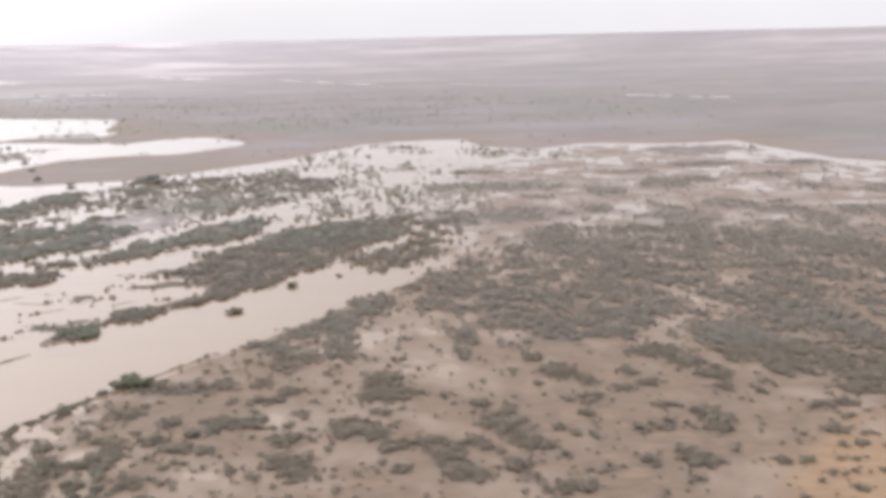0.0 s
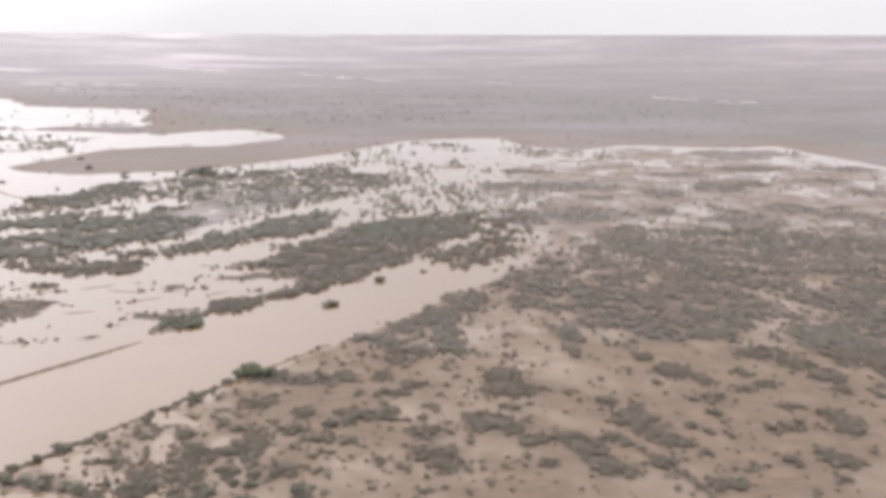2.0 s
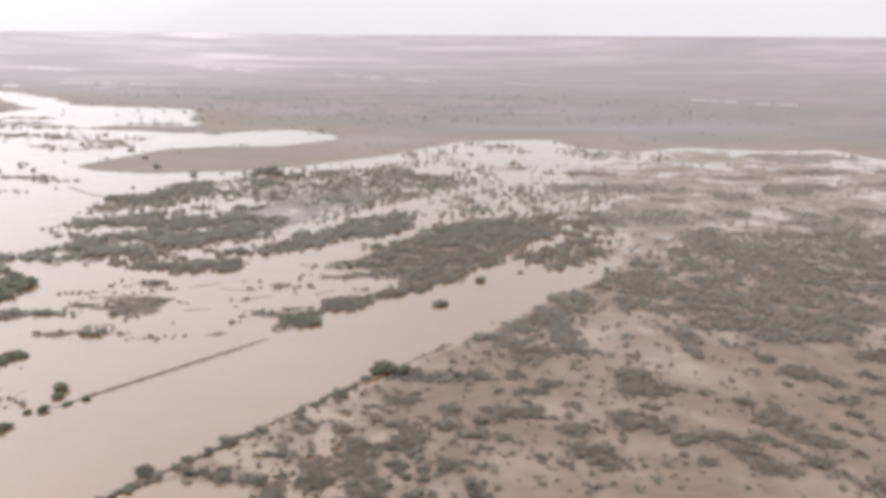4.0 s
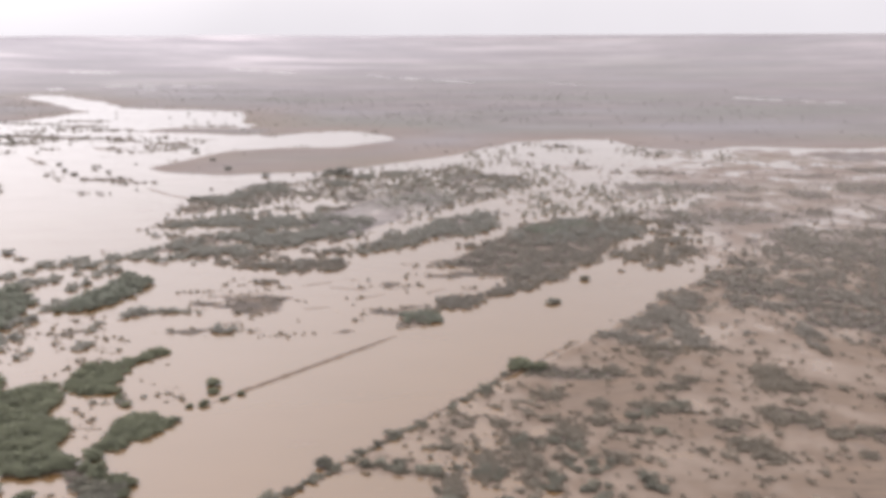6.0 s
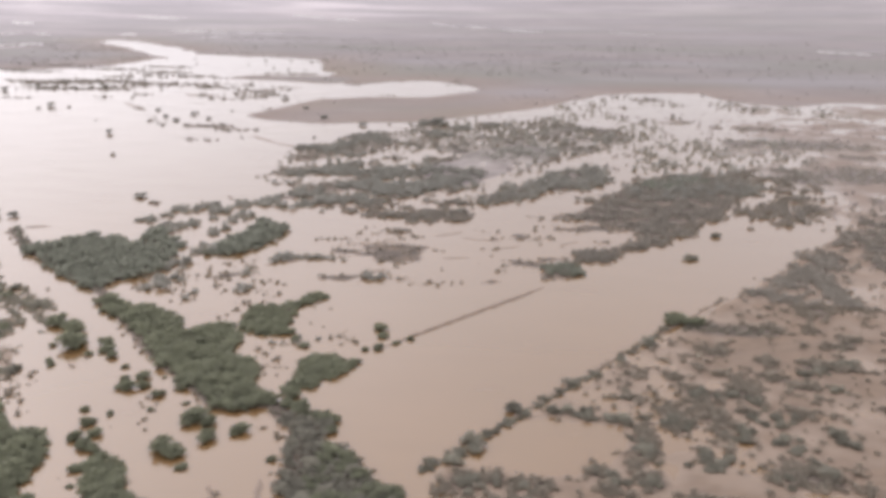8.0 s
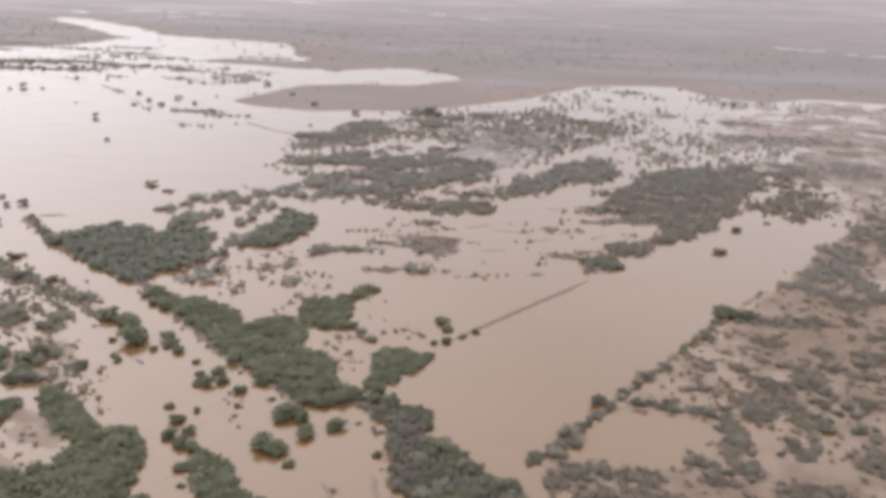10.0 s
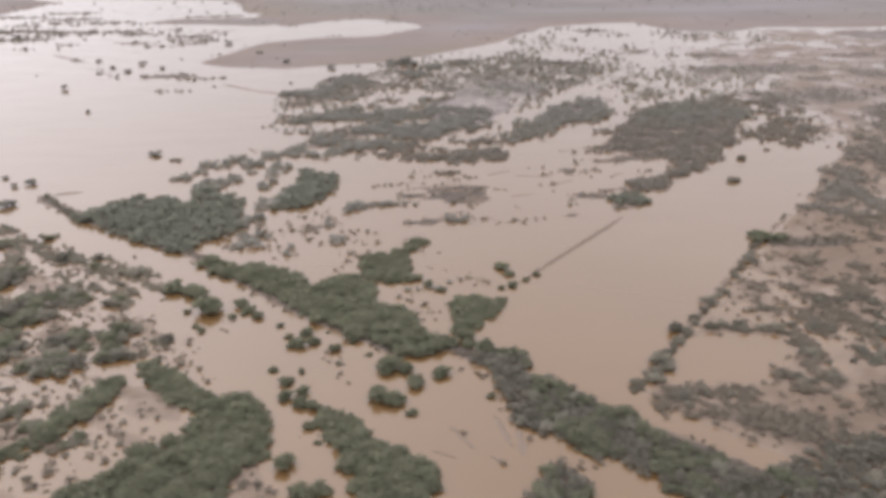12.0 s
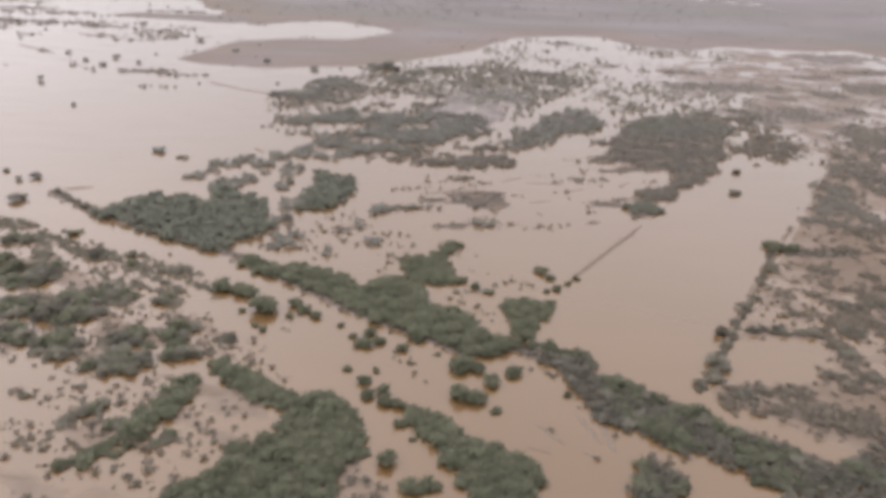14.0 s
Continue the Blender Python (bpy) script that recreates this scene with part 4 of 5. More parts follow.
for name, ring, gap, lo, hi, seed, label, group in (
        ("bank_tree", BANK_BELT, 3.7, 3.0, 5.6, 1, "dull green broad-crowned tree on the straight canal bank", "trees along the canal"),
        ("belt_tree", EAST_BELT, 3.8, 2.8, 5.2, 2, "dull green tree in a belt on the flooded canal bank", "trees along the canal"),
        ("waterside_tree", EAST_SOUTH, 4.2, 2.6, 5.0, 11, "dull green tree at the water's edge below the canal bank", "trees along the canal"),
        ("thorn_tree", EAST_WOOD, 5.2, 2.4, 4.6, 10, "grey-green thorn tree in loose flooded woodland", "thorn trees by the canal bank"),
        ("wood_tree", SOUTH_STRIP, 3.9, 2.8, 4.8, 3, "grey-green tree standing in brown flood water", "trees south of the channel"),
        ("wood_tree", SOUTH_WOOD, 4.1, 3.0, 5.4, 4, "dull green tree in a dense stand beside the channel", "trees south of the channel"),
        ("hedge_tree", BANK_ARM, 3.6, 2.4, 4.4, 5, "small grey-green tree on a spur of the canal bank", "trees in hedge rows"),
        ("hedge_tree", SOUTH_BAND, 3.5, 2.4, 4.2, 6, "small dark tree in a hedge-like row on wet mud", "trees in hedge rows"),
        ("hedge_tree", FIELD_HEDGE, 2.4, 1.0, 1.9, 8, "small tree in a hedge along the flooded field", "trees in hedge rows"),
        ("field_tree", FIELD_CLUMP, 2.8, 2.0, 4.0, 9, "dull green tree in a close stand beside the flooded field", "trees round the flooded field"),
        ("hedge_tree", SOUTH_BAND_2, 3.6, 2.4, 4.2, 7, "small green tree in a row beside the channel", "trees in hedge rows")):
    pts = sown(ring, gap, 6500, 2.0, seed, 0.4 if ring in (FIELD_HEDGE, EAST_WOOD, BANK_ARM) else 1.8)
    if ring is EAST_BELT:                                        # the belt opens here and there, and some of its trees are leafless
        spot = noise_at(pts, 11, 77)
        bare = [p for p, q in zip(pts, spot) if 0.25 < q < 0.40 or (p[0] < -292 and q > 0.3)]
        tree_set("thorn_tree", GREY_TREE, bare, sized(bare, 2.4, 4.4, 12), "grey leafless tree among green ones on the canal bank", "tree", "thorn trees by the canal bank", 12, 0.8)
        pts = [p for p, q in zip(pts, spot) if q >= 0.40 and p[0] >= -292]
    if ring is EAST_SOUTH or ring is EAST_WOOD:
        pts = [p for p, q in zip(pts, noise_at(pts, 16, 79)) if q > 0.30]
    tree_set(name, GREY_TREE if ring in (FIELD_HEDGE, EAST_WOOD) else BANK_TREE, pts, sized(pts, lo, hi, seed), label, "tree", group, seed, 0.74)

ROUND_TREES = [(-445, 286, 6.0), (-437, 283, 4.8), (-433, 280, 5.0), (-425, 265, 5.0), (-434, 264, 2.0), (-427, 250, 1.9), (-411, 269, 4.2), (-407, 262, 2.7), (-413, 258, 2.0), (-402, 257, 2.2), (-379, 240, 2.9), (-382, 231, 3.5), (-375, 233, 3.1),
               (-366, 227, 2.6), (-359, 232, 1.6), (-324, 205, 4.0), (-344, 211, 4.2), (-338, 209, 3.6), (-334, 199, 3.9), (-348, 191, 4.2), (-342, 188, 4.0), (-336, 181, 2.1), (-391, 248, 1.7), (-424, 246, 2.0)]
ROUND_TREES_2 = [(-383, 204, 2.8), (-382, 194, 2.3), (-376, 197, 2.8), (-376, 189, 3.2), (-371, 187, 3.0), (-372, 176, 2.0), (-368, 167, 1.5), (-378, 156, 3.0), (-371, 142, 3.9), (-365, 143, 3.2), (-307, 189, 1.7), (-370, 241, 1.0), (-386, 238, 1.6), (-352, 222, 1.5),
                 (-364, 216, 1.8), (-389, 213, 1.6), (-378, 211, 1.4), (-312, 224, 3.0), (-305, 221, 4.2), (-299, 219, 3.4), (-293, 216, 4.4), (-312, 232, 3.6), (-291, 209, 3.0), (-322, 229, 2.6)]
FIELD_TREES = [(-289, 298, 3.4), (-286, 290, 2.4), (-286, 278, 2.7), (-279, 284, 1.8), (-273, 289, 2.6), (-292, 276, 1.6), (-326, 282, 2.2), (-330, 290, 2.4), (-340, 300, 2.0), (-334, 310, 1.8), (-150, 319, 4.2), (-146, 323, 5.0), (-142, 321, 4.0),
               (-148, 327, 3.2), (-137, 320, 3.2), (-320, 276, 2.0)]
EDGE_TREES = [(-164, 296, 3.4), (-163, 300, 2.4), (-189, 263, 2.8), (-200, 254, 3.2), (-213, 241, 2.2), (-224, 231, 3.4), (-219, 229, 2.9), (-239, 208, 4.2), (-237, 203, 3.0), (-242, 200, 3.0), (-252, 193, 2.6), (-243, 195, 3.0), (-254, 189, 1.4), (-209, 232, 2.8), (-203, 233, 2.4),
              (-196, 233, 2.6), (-188, 229, 2.8), (-182, 227, 2.8), (-155, 313, 2.2), (-123, 416, 3.8), (-98, 462, 4.0), (-178, 279, 2.0), (-206, 247, 1.8)]
LAKE_TREES = [(-515, 511, 5.2), (-613, 650, 3.2), (-580, 452, 5.2), (-589, 447, 3.3), (-522, 748, 2.4), (-446, 754, 2.6), (-559, 1021, 6.0), (-506, 937, 4.5), (-465, 868, 6.0), (-409, 832, 5.0), (-327, 851, 9.0), (-292, 829, 7.5), (-576, 409, 6.4), (-318, 842, 6.0),
              (-971, 1090, 6.0), (-942, 1093, 5.9), (-920, 1096, 3.9), (-959, 1146, 5.1), (-905, 1085, 3.9), (-869, 1103, 6.7), (-886, 1100, 3.9), (-998, 1054, 5.9), (-843, 921, 6.7), (-815, 915, 3.3), (-849, 901, 3.3), (-602, 465, 3.0)]
LAKE_TREES_2 = [(-775, 1006, 2.6), (-671, 752, 4.8), (-729, 827, 1.8), (-690, 907, 3.9), (-660, 862, 5.0), (-633, 882, 3.9), (-601, 852, 4.2), (-631, 892, 2.2), (-571, 813, 2.7), (-637, 806, 3.4), (-594, 910, 2.2), (-658, 1163, 4.7), (-661, 1109, 2.7), (-655, 1130, 3.7),
                (-769, 1083, 2.7), (-912, 1541, 3.2), (-761, 1537, 3.7), (-697, 1396, 3.3), (-660, 1516, 3.5), (-629, 1367, 3.2), (-562, 1249, 3.9), (-765, 1448, 2.9), (-706, 1533, 3.6), (-1200, 1391, 5.1), (-1229, 1409, 3.9), (-1173, 1395, 5.0), (-634, 837, 4.4), (-550, 782, 3.0)]
for name, rows, kind, grow, label, group, seed in (
        ("field_tree", EDGE_TREES, GREY_TREE, 1.3, "grey-green tree on the hedge bank of a flooded field", "trees round the flooded field", 36),
        ("round_tree", ROUND_TREES + ROUND_TREES_2, ROUND_TREE, 1.38, "round green tree standing alone in brown flood water", "round trees in the channel", 31),
        ("field_tree", FIELD_TREES, ROUND_TREE, 1.3, "small green tree on the edge of a flooded field", "trees round the flooded field", 32),
        ("flooded_tree", LAKE_TREES + LAKE_TREES_2, LAKE_TREE, 1.1, "lone dark tree standing in the open flood lake", "trees in the flood lake", 33)):
    tree_set(name, kind, [(a, b) for a, b, _ in rows], [grow * c for *_, c in rows], label, "tree", group, seed, 0.92)


def strewn(r, rows, area, lo, hi, fill=0.9):
    """Places and sizes of trees scattered over ellipses, one to so many square metres."""
    pts, sizes = [], []
    for cx, cy, rx, ry in rows:
        for _ in range(max(2, int(3.14 * rx * ry / area))):
            a, q = r.uniform(0, 6.28), fill * math.sqrt(r.uniform(0, 1)) * r.uniform(0.85, 1.12)
            pts.append((cx + q * math.cos(a) * rx, cy + q * math.sin(a) * ry))
            sizes.append(min(r.uniform(lo, hi), 0.55 * rx + 0.8))
    return pts, sizes


r_west = np.random.default_rng(5)
WEST_TREES = [(-532, 358, 5, 3), (-503, 326, 8, 2.5), (-490, 318, 5, 2.5), (-470, 308, 8, 3), (-536, 305, 12, 12), (-502, 280, 14, 8), (-508, 264, 13, 8), (-485, 277, 5, 4), (-468, 274, 5, 4), (-458, 248, 9, 5), (-477, 239, 8, 8), (-478, 223, 12, 7),
              (-503, 238, 9, 10), (-454, 229, 8, 5), (-479, 192, 5, 5), (-470, 184, 4, 4), (-486, 187, 3, 4), (-450, 172, 3, 4), (-439, 239, 4, 3), (-531, 273, 10, 9), (-553, 349, 8, 4), (-560, 325, 10, 6), (-527, 246, 10, 8)]
WEST_STREAKS = [(-490, 318, 24, 8), (-470, 305, 14, 8), (-518, 334, 18, 8), (-540, 345, 16, 8), (-480, 204, 8, 3), (-470, 288, 16, 5), (-500, 300, 24, 7), (-530, 325, 22, 7), (-429, 216, 3, 3), (-455, 285, 10, 5), (-560, 365, 18, 8)]
west_pts, west_sizes = strewn(r_west, WEST_TREES, 16.0, 3.0, 5.2, 1.12)
half = [k for k in range(len(west_pts)) if k % 5 < 2]
rest_w = [k for k in range(len(west_pts)) if k % 5 >= 2]
tree_set("thicket_tree", BANK_TREE, [west_pts[k] for k in half], [west_sizes[k] for k in half], "dull green tree rising out of a muddy flooded thicket", "tree", "thorn trees beyond the channel", 37, 0.9)
tree_set("thicket_tree", GREY_TREE, [west_pts[k] for k in rest_w], [west_sizes[k] for k in rest_w], "grey-green thorn tree in a muddy flooded thicket", "tree", "thorn trees beyond the channel", 34, 0.9)

east_pts, east_sizes = strewn(r_west, SCRUB_BY_FIELD, 9.0, 1.4, 3.0, 1.0)
tree_set("scrub_tree", GREY_TREE, east_pts, east_sizes, "olive-grey thorn tree on the mud beside a flooded field", "tree", "thorn trees on the mud flat", 35, 0.8)

# far belts: nobody could count them
FAR_TREE = [crown_shape(shape_rng, 4, 42, OCTA, 0.64, 0.28, 0.02) for _ in range(6)]
SCRAGGY = [crown_shape(shape_rng, 5, 44, OCTA, 0.66, 0.25, 0.02, 0.45) for _ in range(6)]
far_pts, far_sizes = strewn(np.random.default_rng(55), [(a, b, c, 1.35 * d) for a, b, c, d in BELT_CLUMPS + BELT_CLUMPS_2], 5.2, 1.1, 3.3, 1.25)
clot = soft_noise(np.array([p[0] for p in far_pts]), np.array([p[1] for p in far_pts]), 16, 54, 4)
far_pts, far_sizes = [p for p, q in zip(far_pts, clot) if q > 0.44], [s for s, q in zip(far_sizes, clot) if q > 0.44]
tip_pts, tip_sizes = strewn(np.random.default_rng(62), [(-445, 702, 9, 3), (-427, 701, 11, 7), (-405, 716, 13, 10), (-419, 600, 9, 4), (-404, 606, 10, 7)], 5.5, 1.1, 2.6, 1.0)      # the belts taper out into the lake
far_pts, far_sizes = far_pts + tip_pts, far_sizes + tip_sizes
thick_pts, thick_sizes = [], []
for k, (ring, gap, lo, hi, open_) in enumerate([(WEST_THICKET, 3.0, 2.2, 5.0, 0.14), (WEST_ARM, 3.0, 2.2, 5.0, 0.16), (MID_ROW, 3.6, 2.0, 4.4, 0.28), (MID_TOP, 3.8, 1.8, 4.2, 0.44)]):
    pts = sown(ring, gap, 9000, (4.0, 4.0, 9.0, 12.0)[k], 50 + k, (1.6, 1.2, 1.0, 1.0)[k])
    keep = [(p, s) for p, s, q in zip(pts, sized(pts, lo, hi, k), noise_at(pts, 18, 60 + k)) if q > open_]
    (thick_pts if k < 2 else far_pts).extend(p for p, _ in keep)
    (thick_sizes if k < 2 else far_sizes).extend(s for _, s in keep)
pts, sizes = strewn(np.random.default_rng(61), [(-199, 386, 11, 10), (-112, 590, 16, 14), (-90, 606, 14, 10)], 7.0, 1.6, 3.6, 1.0)
thick_pts, thick_sizes = thick_pts + pts, thick_sizes + sizes
joined("far_woods", FAR_TREE, far_pts, far_sizes, HAZE_GREEN, "dense dark-green tree belts on low banks amid flood water", "woods", 70, 1.0)
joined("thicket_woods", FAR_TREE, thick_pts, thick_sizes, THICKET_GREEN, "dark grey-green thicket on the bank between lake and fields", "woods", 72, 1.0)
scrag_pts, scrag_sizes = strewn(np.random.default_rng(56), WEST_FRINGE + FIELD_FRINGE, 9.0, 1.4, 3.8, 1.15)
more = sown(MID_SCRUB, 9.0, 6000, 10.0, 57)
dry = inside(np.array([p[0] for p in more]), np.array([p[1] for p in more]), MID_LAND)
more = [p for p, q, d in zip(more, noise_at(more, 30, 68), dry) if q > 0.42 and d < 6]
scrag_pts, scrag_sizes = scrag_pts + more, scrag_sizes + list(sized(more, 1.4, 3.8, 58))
joined("scattered_woods", SCRAGGY, scrag_pts, scrag_sizes, HAZE_GREEN, "ragged grey-green trees scattered between pools of flood water", "woods", 71, 1.0)

# brush filling the belts from below
for name, rings, leaf, label, seed in (
        ("undergrowth", (BANK_BELT, BANK_ARM, FIELD_CLUMP, SOUTH_STRIP, SOUTH_WOOD, SOUTH_BAND, SOUTH_BAND_2), GREEN, "dull green brush under the trees of the canal belts", 150),
        ("thorny_undergrowth", (EAST_BELT, EAST_SOUTH, EAST_WOOD), THORN_GREEN, "grey-green thorn brush under loose trees by the flooded field", 160)):
    pts = [p for k, ring in enumerate(rings) for p in sown(ring, 2.8, 9000, 2.4, seed + k, 1.8)]
    joined(name, SCRAGGY, pts, sized(pts, 2.0, 3.9, seed + 11), leaf, label, "undergrowth", seed + 12, 0.9)
fringe_pts, fringe_sizes = strewn(np.random.default_rng(153), WEST_TREES, 7.5, 1.2, 2.6, 1.25)
joined("thicket_brush", SCRAGGY, fringe_pts, fringe_sizes, THORN_GREEN, "grey-green brush under and round the flooded thickets", "undergrowth", 154, 0.9)

# hedges on the field banks
HEDGE_LINES = [(-561, 427, -545, 407), (-545, 407, -523, 383), (-254, 189, -240, 205), (-240, 205, -216, 234), (-216, 234, -190, 266), (-178, 282, -158, 306), (-213, 233, -180, 227), (-181, 219, -172, 200), (-330, 236, -320, 228), (-316, 222, -290, 196)]
hedge_rng = np.random.default_rng(91)
for ax, ay, qx, qy in HEDGE_LINES:
    n = max(2, int(math.hypot(qx - ax, qy - ay) / 2.1))
    pts = [(ax + (qx - ax) * (i + 0.5) / n + hedge_rng.normal(scale=0.9), ay + (qy - ay) * (i + 0.5) / n + hedge_rng.normal(scale=0.9)) for i in range(n) if hedge_rng.uniform() > 0.10]
    tree_set("hedge_bush", GREY_TREE, pts, hedge_rng.uniform(1.2, 2.6, len(pts)), "low grey-green hedge bush on an earth field bank", "bush", "hedge bushes round the field", int(n) + 300, 0.85)

# ---------------------------------------------------------------- thorn scrub
BUSH = [bush_shape(shape_rng, 40, 3, 0.22) for _ in range(6)]
MASS_BUSH = [bush_shape(shape_rng, 24, 2, 0.27) for _ in range(8)]
TWIG_BUSH = [bush_shape(shape_rng, 16, 1, 0.33) for _ in range(6)]
SMALL_BUSH = [bush_shape(shape_rng, 20, 1, 0.29) for _ in range(6)]


def thrown(n, x0, x1, y0, y1, density, seed):
    r = np.random.default_rng(seed)
    x, y = r.uniform(x0, x1, n), r.uniform(y0, y1, n)
    ok = r.uniform(0, 1, n) < density(x, y)
    return x[ok], y[ok], r


SINGLE_BUSHES = [(-154, 297, 1.9), (-144, 285, 2.3), (-140, 293, 1.4), (-135, 286, 1.2), (-131, 299, 2.2), (-158, 281, 1.9), (-151, 281, 2.1), (-145, 274, 2.7), (-124, 275, 1.8), (-117, 252, 1.5), (-98, 253, 1.3), (-105, 333, 2.4), (-130, 324, 2.1), (-110, 319, 3.1),
                 (-93, 301, 1.5), (-59, 301, 2.0), (-53, 267, 1.3), (-33, 250, 1.3), (-26, 250, 1.3), (-46, 283, 1.9), (-188, 246, 1.8), (-168, 246, 2.4), (-179, 273, 2.2), (-160, 281, 1.8), (41, 254, 2.0), (55, 284, 2.8), (75, 269, 1.8), (81, 328, 3.0), (13, 295, 3.2)]
bx, by, r_b = thrown(40000, -260, 330, 150, 610, scrub_density, 81)
bs = 0.9 + 2.3 * r_b.uniform(0, 1, len(bx)) ** 2.0
bx, by = np.concatenate([[q[0] for q in SINGLE_BUSHES], bx]), np.concatenate([[q[1] for q in SINGLE_BUSHES], by])
bs = np.concatenate([[1.25 * q[2] for q in SINGLE_BUSHES], bs])
mass = np.array(SCRUB_MASSES + SCRUB_MASSES_2 + SCRUB_MASSES_3 + SCRUB_MASSES_4 + SCRUB_MASSES_5 + SCRUB_BY_POOL, float)
mass = np.repeat(mass, np.maximum(4, (mass[:, 2] * mass[:, 3] * 2.0).astype(int)), 0)
ang, out = r_b.uniform(0, 6.283, len(mass)), np.abs(r_b.normal(0, 0.62, len(mass))) ** 0.75
gx_, gy_ = mass[:, 0] + mass[:, 2] * out * np.cos(ang) * 1.05, mass[:, 1] + mass[:, 3] * out * np.sin(ang)
gx_ = gx_ + (0.06 + 0.12 * (mass[:, 0] > -60)) * (mass[:, 1] - gy_)                 # drawn out along the flow
keep = soft_noise((gx_ * 0.80 - gy_ * 0.60) / 1.4, gx_ * 0.60 + gy_ * 0.80, 5, 14, 2) > 0.36
bx, by = np.concatenate([bx, gx_[keep]]), np.concatenate([by, gy_[keep]])
bs = np.concatenate([bs, 0.8 + 1.7 * r_b.uniform(0, 1, keep.sum()) ** 1.8])
near = np.nonzero((by < 300) & (bx > -260) & (bx < 60))[0][:300]
rest = np.setdiff1d(np.arange(len(bx)), near)
bush_parts = [(mesh_of("bush_crown", *b, GREY, True), mesh_of("bush_stem", *trunk_shape(shape_rng, 0.5, 0.03, 4), BARK, True)) for b in BUSH]
near_h = heights([(bx[i], by[i]) for i in near])
for i, h in zip(near, near_h):
    base = tagged(new("thorn_bush"), "low grey-brown leafless thorn bush on wet mud", "bush", "thorn bushes on the mud flat")
    base.matrix_world = pose(bx[i], by[i], max(h - 0.04, -0.25), 0, 0, float(i * 47 % 360))
    crown, stems = bush_parts[i % len(bush_parts)]
    for pname, me in (("crown", crown), ("woody_stem", stems)):
        p = new(pname, me)
        p.parent = base
        p.scale = (bs[i], bs[i], bs[i] * 0.8)
south, north = rest[by[rest] < 350], rest[by[rest] >= 350]
joined("thorn_scrub", MASS_BUSH, np.stack([bx[south], by[south]], 1), bs[south], GREY, "grey-brown thorn scrub scattered over flooded mud flats", "scrub", 82, 0.70)
joined("dense_scrub", TWIG_BUSH, np.stack([bx[north], by[north]], 1), 1.2 * bs[north], OLIVE, "thick leafless thorn scrub beyond the flooded field", "scrub", 89, 0.70)


# flooded scrub towards the far shore
def north_density(x, y):
    grain = soft_noise(x, y, 14, 15, 3)
    d = step(inside(x, y, NORTH_FLOOD), 0, 25) * (0.05 + 0.22 * step(grain, 0.52, 0.62)) * (1 - 0.75 * step(y, 760, 1000))
    return d * (1 - step(inside(x, y, NORTH_LAND), -6, 4)) * (line_distance(x, y, *MARSH_CUT) > 9)


fx, fy, r_f = thrown(24000, -430, 560, 470, 1110, north_density, 83)
joined("flooded_scrub", TWIG_BUSH, np.stack([fx, fy], 1), 0.9 + 1.9 * r_f.uniform(0, 1, len(fx)) ** 1.6, HAZE_BRUSH, "grey scrub half under bright flood water near the far shore", "scrub", 84, 0.9)


def shoal_scrub_density(x, y):
    grain = soft_noise(x, y, 11, 25, 3)
    thin = 1 - 0.45 * step(y, 560, 800)
    fringe = step(inside(x, y, [(-10, 490), (60, 560), (120, 640), (330, 640), (420, 500), (330, 470), (60, 470)]), -20, 30) * 0.5 * step(grain, 0.46, 0.58)
    return np.maximum(fringe, shoal_density(x, y) * (0.25 + 0.75 * step(grain, 0.40, 0.54))) * thin


hx, hy, r_h = thrown(32000, -60, 440, 470, 900, shoal_scrub_density, 93)
joined("shoal_scrub", TWIG_BUSH, np.stack([hx, hy], 1), 0.9 + 1.8 * r_h.uniform(0, 1, len(hx)) ** 1.6, OLIVE, "low grey-brown scrub on shoals in the flooded land", "scrub", 94, 0.75)

# leafless woods round the flooded field
FIELD_GAPS = [(-131, 553, 8, 6), (-101, 552, 10, 8), (-125, 536, 14, 6), (-152, 520, 10, 6)]
gw_pts, gw_sizes = [], []
for k, (ring, open_) in enumerate(((FIELD_WOOD, 0.30), (BUND_WOOD, 0.20), (END_WOOD, 0.50))):
    pts = sown(ring, 2.2, 26000, (12.0, 2.5, 16.0)[k], 100 + k, (3.0, 0.5, 2.0)[k])
    bare = patches(np.array([p[0] for p in pts]), np.array([p[1] for p in pts]), FIELD_GAPS, 0.2)
    pts = [p for p, q, b in zip(pts, noise_at(pts, 12, 110 + k), bare) if q - 0.35 * b > open_]
    gw_pts += pts
    gw_sizes += list(sized(pts, 1.0, 3.4, k))
brown_pts, brown_sizes = strewn(np.random.default_rng(59), BROWN_CLUMPS, 5.5, 1.0, 2.6, 1.05)
joined("thorn_woods", SMALL_BUSH, gw_pts + brown_pts, gw_sizes + brown_sizes, OLIVE, "dense leafless grey thorn thicket beside the flooded field", "woods", 85, 1.1)

# sparse tufts in the fields, in the lake and on the far land
TUFT_STRIPS = [(-372, 391, -326, 398, 4), (-352, 427, -320, 433, 3), (-312, 366, -299, 375, 3), (-381, 382, -371, 355, 2.5), (-417, 348, -405, 344, 4), (-421, 369, -418, 372, 5), (-300, 408, -270, 415, 3), (-330, 445, -290, 440, 3),
               (-250, 415, -236, 425, 2.5), (-270, 380, -262, 384, 2.0), (-225, 440, -205, 446, 2.5), (-360, 340, -352, 332, 3), (-298, 384, -290, 394, 3), (-236, 385, -226, 386, 2.5)]


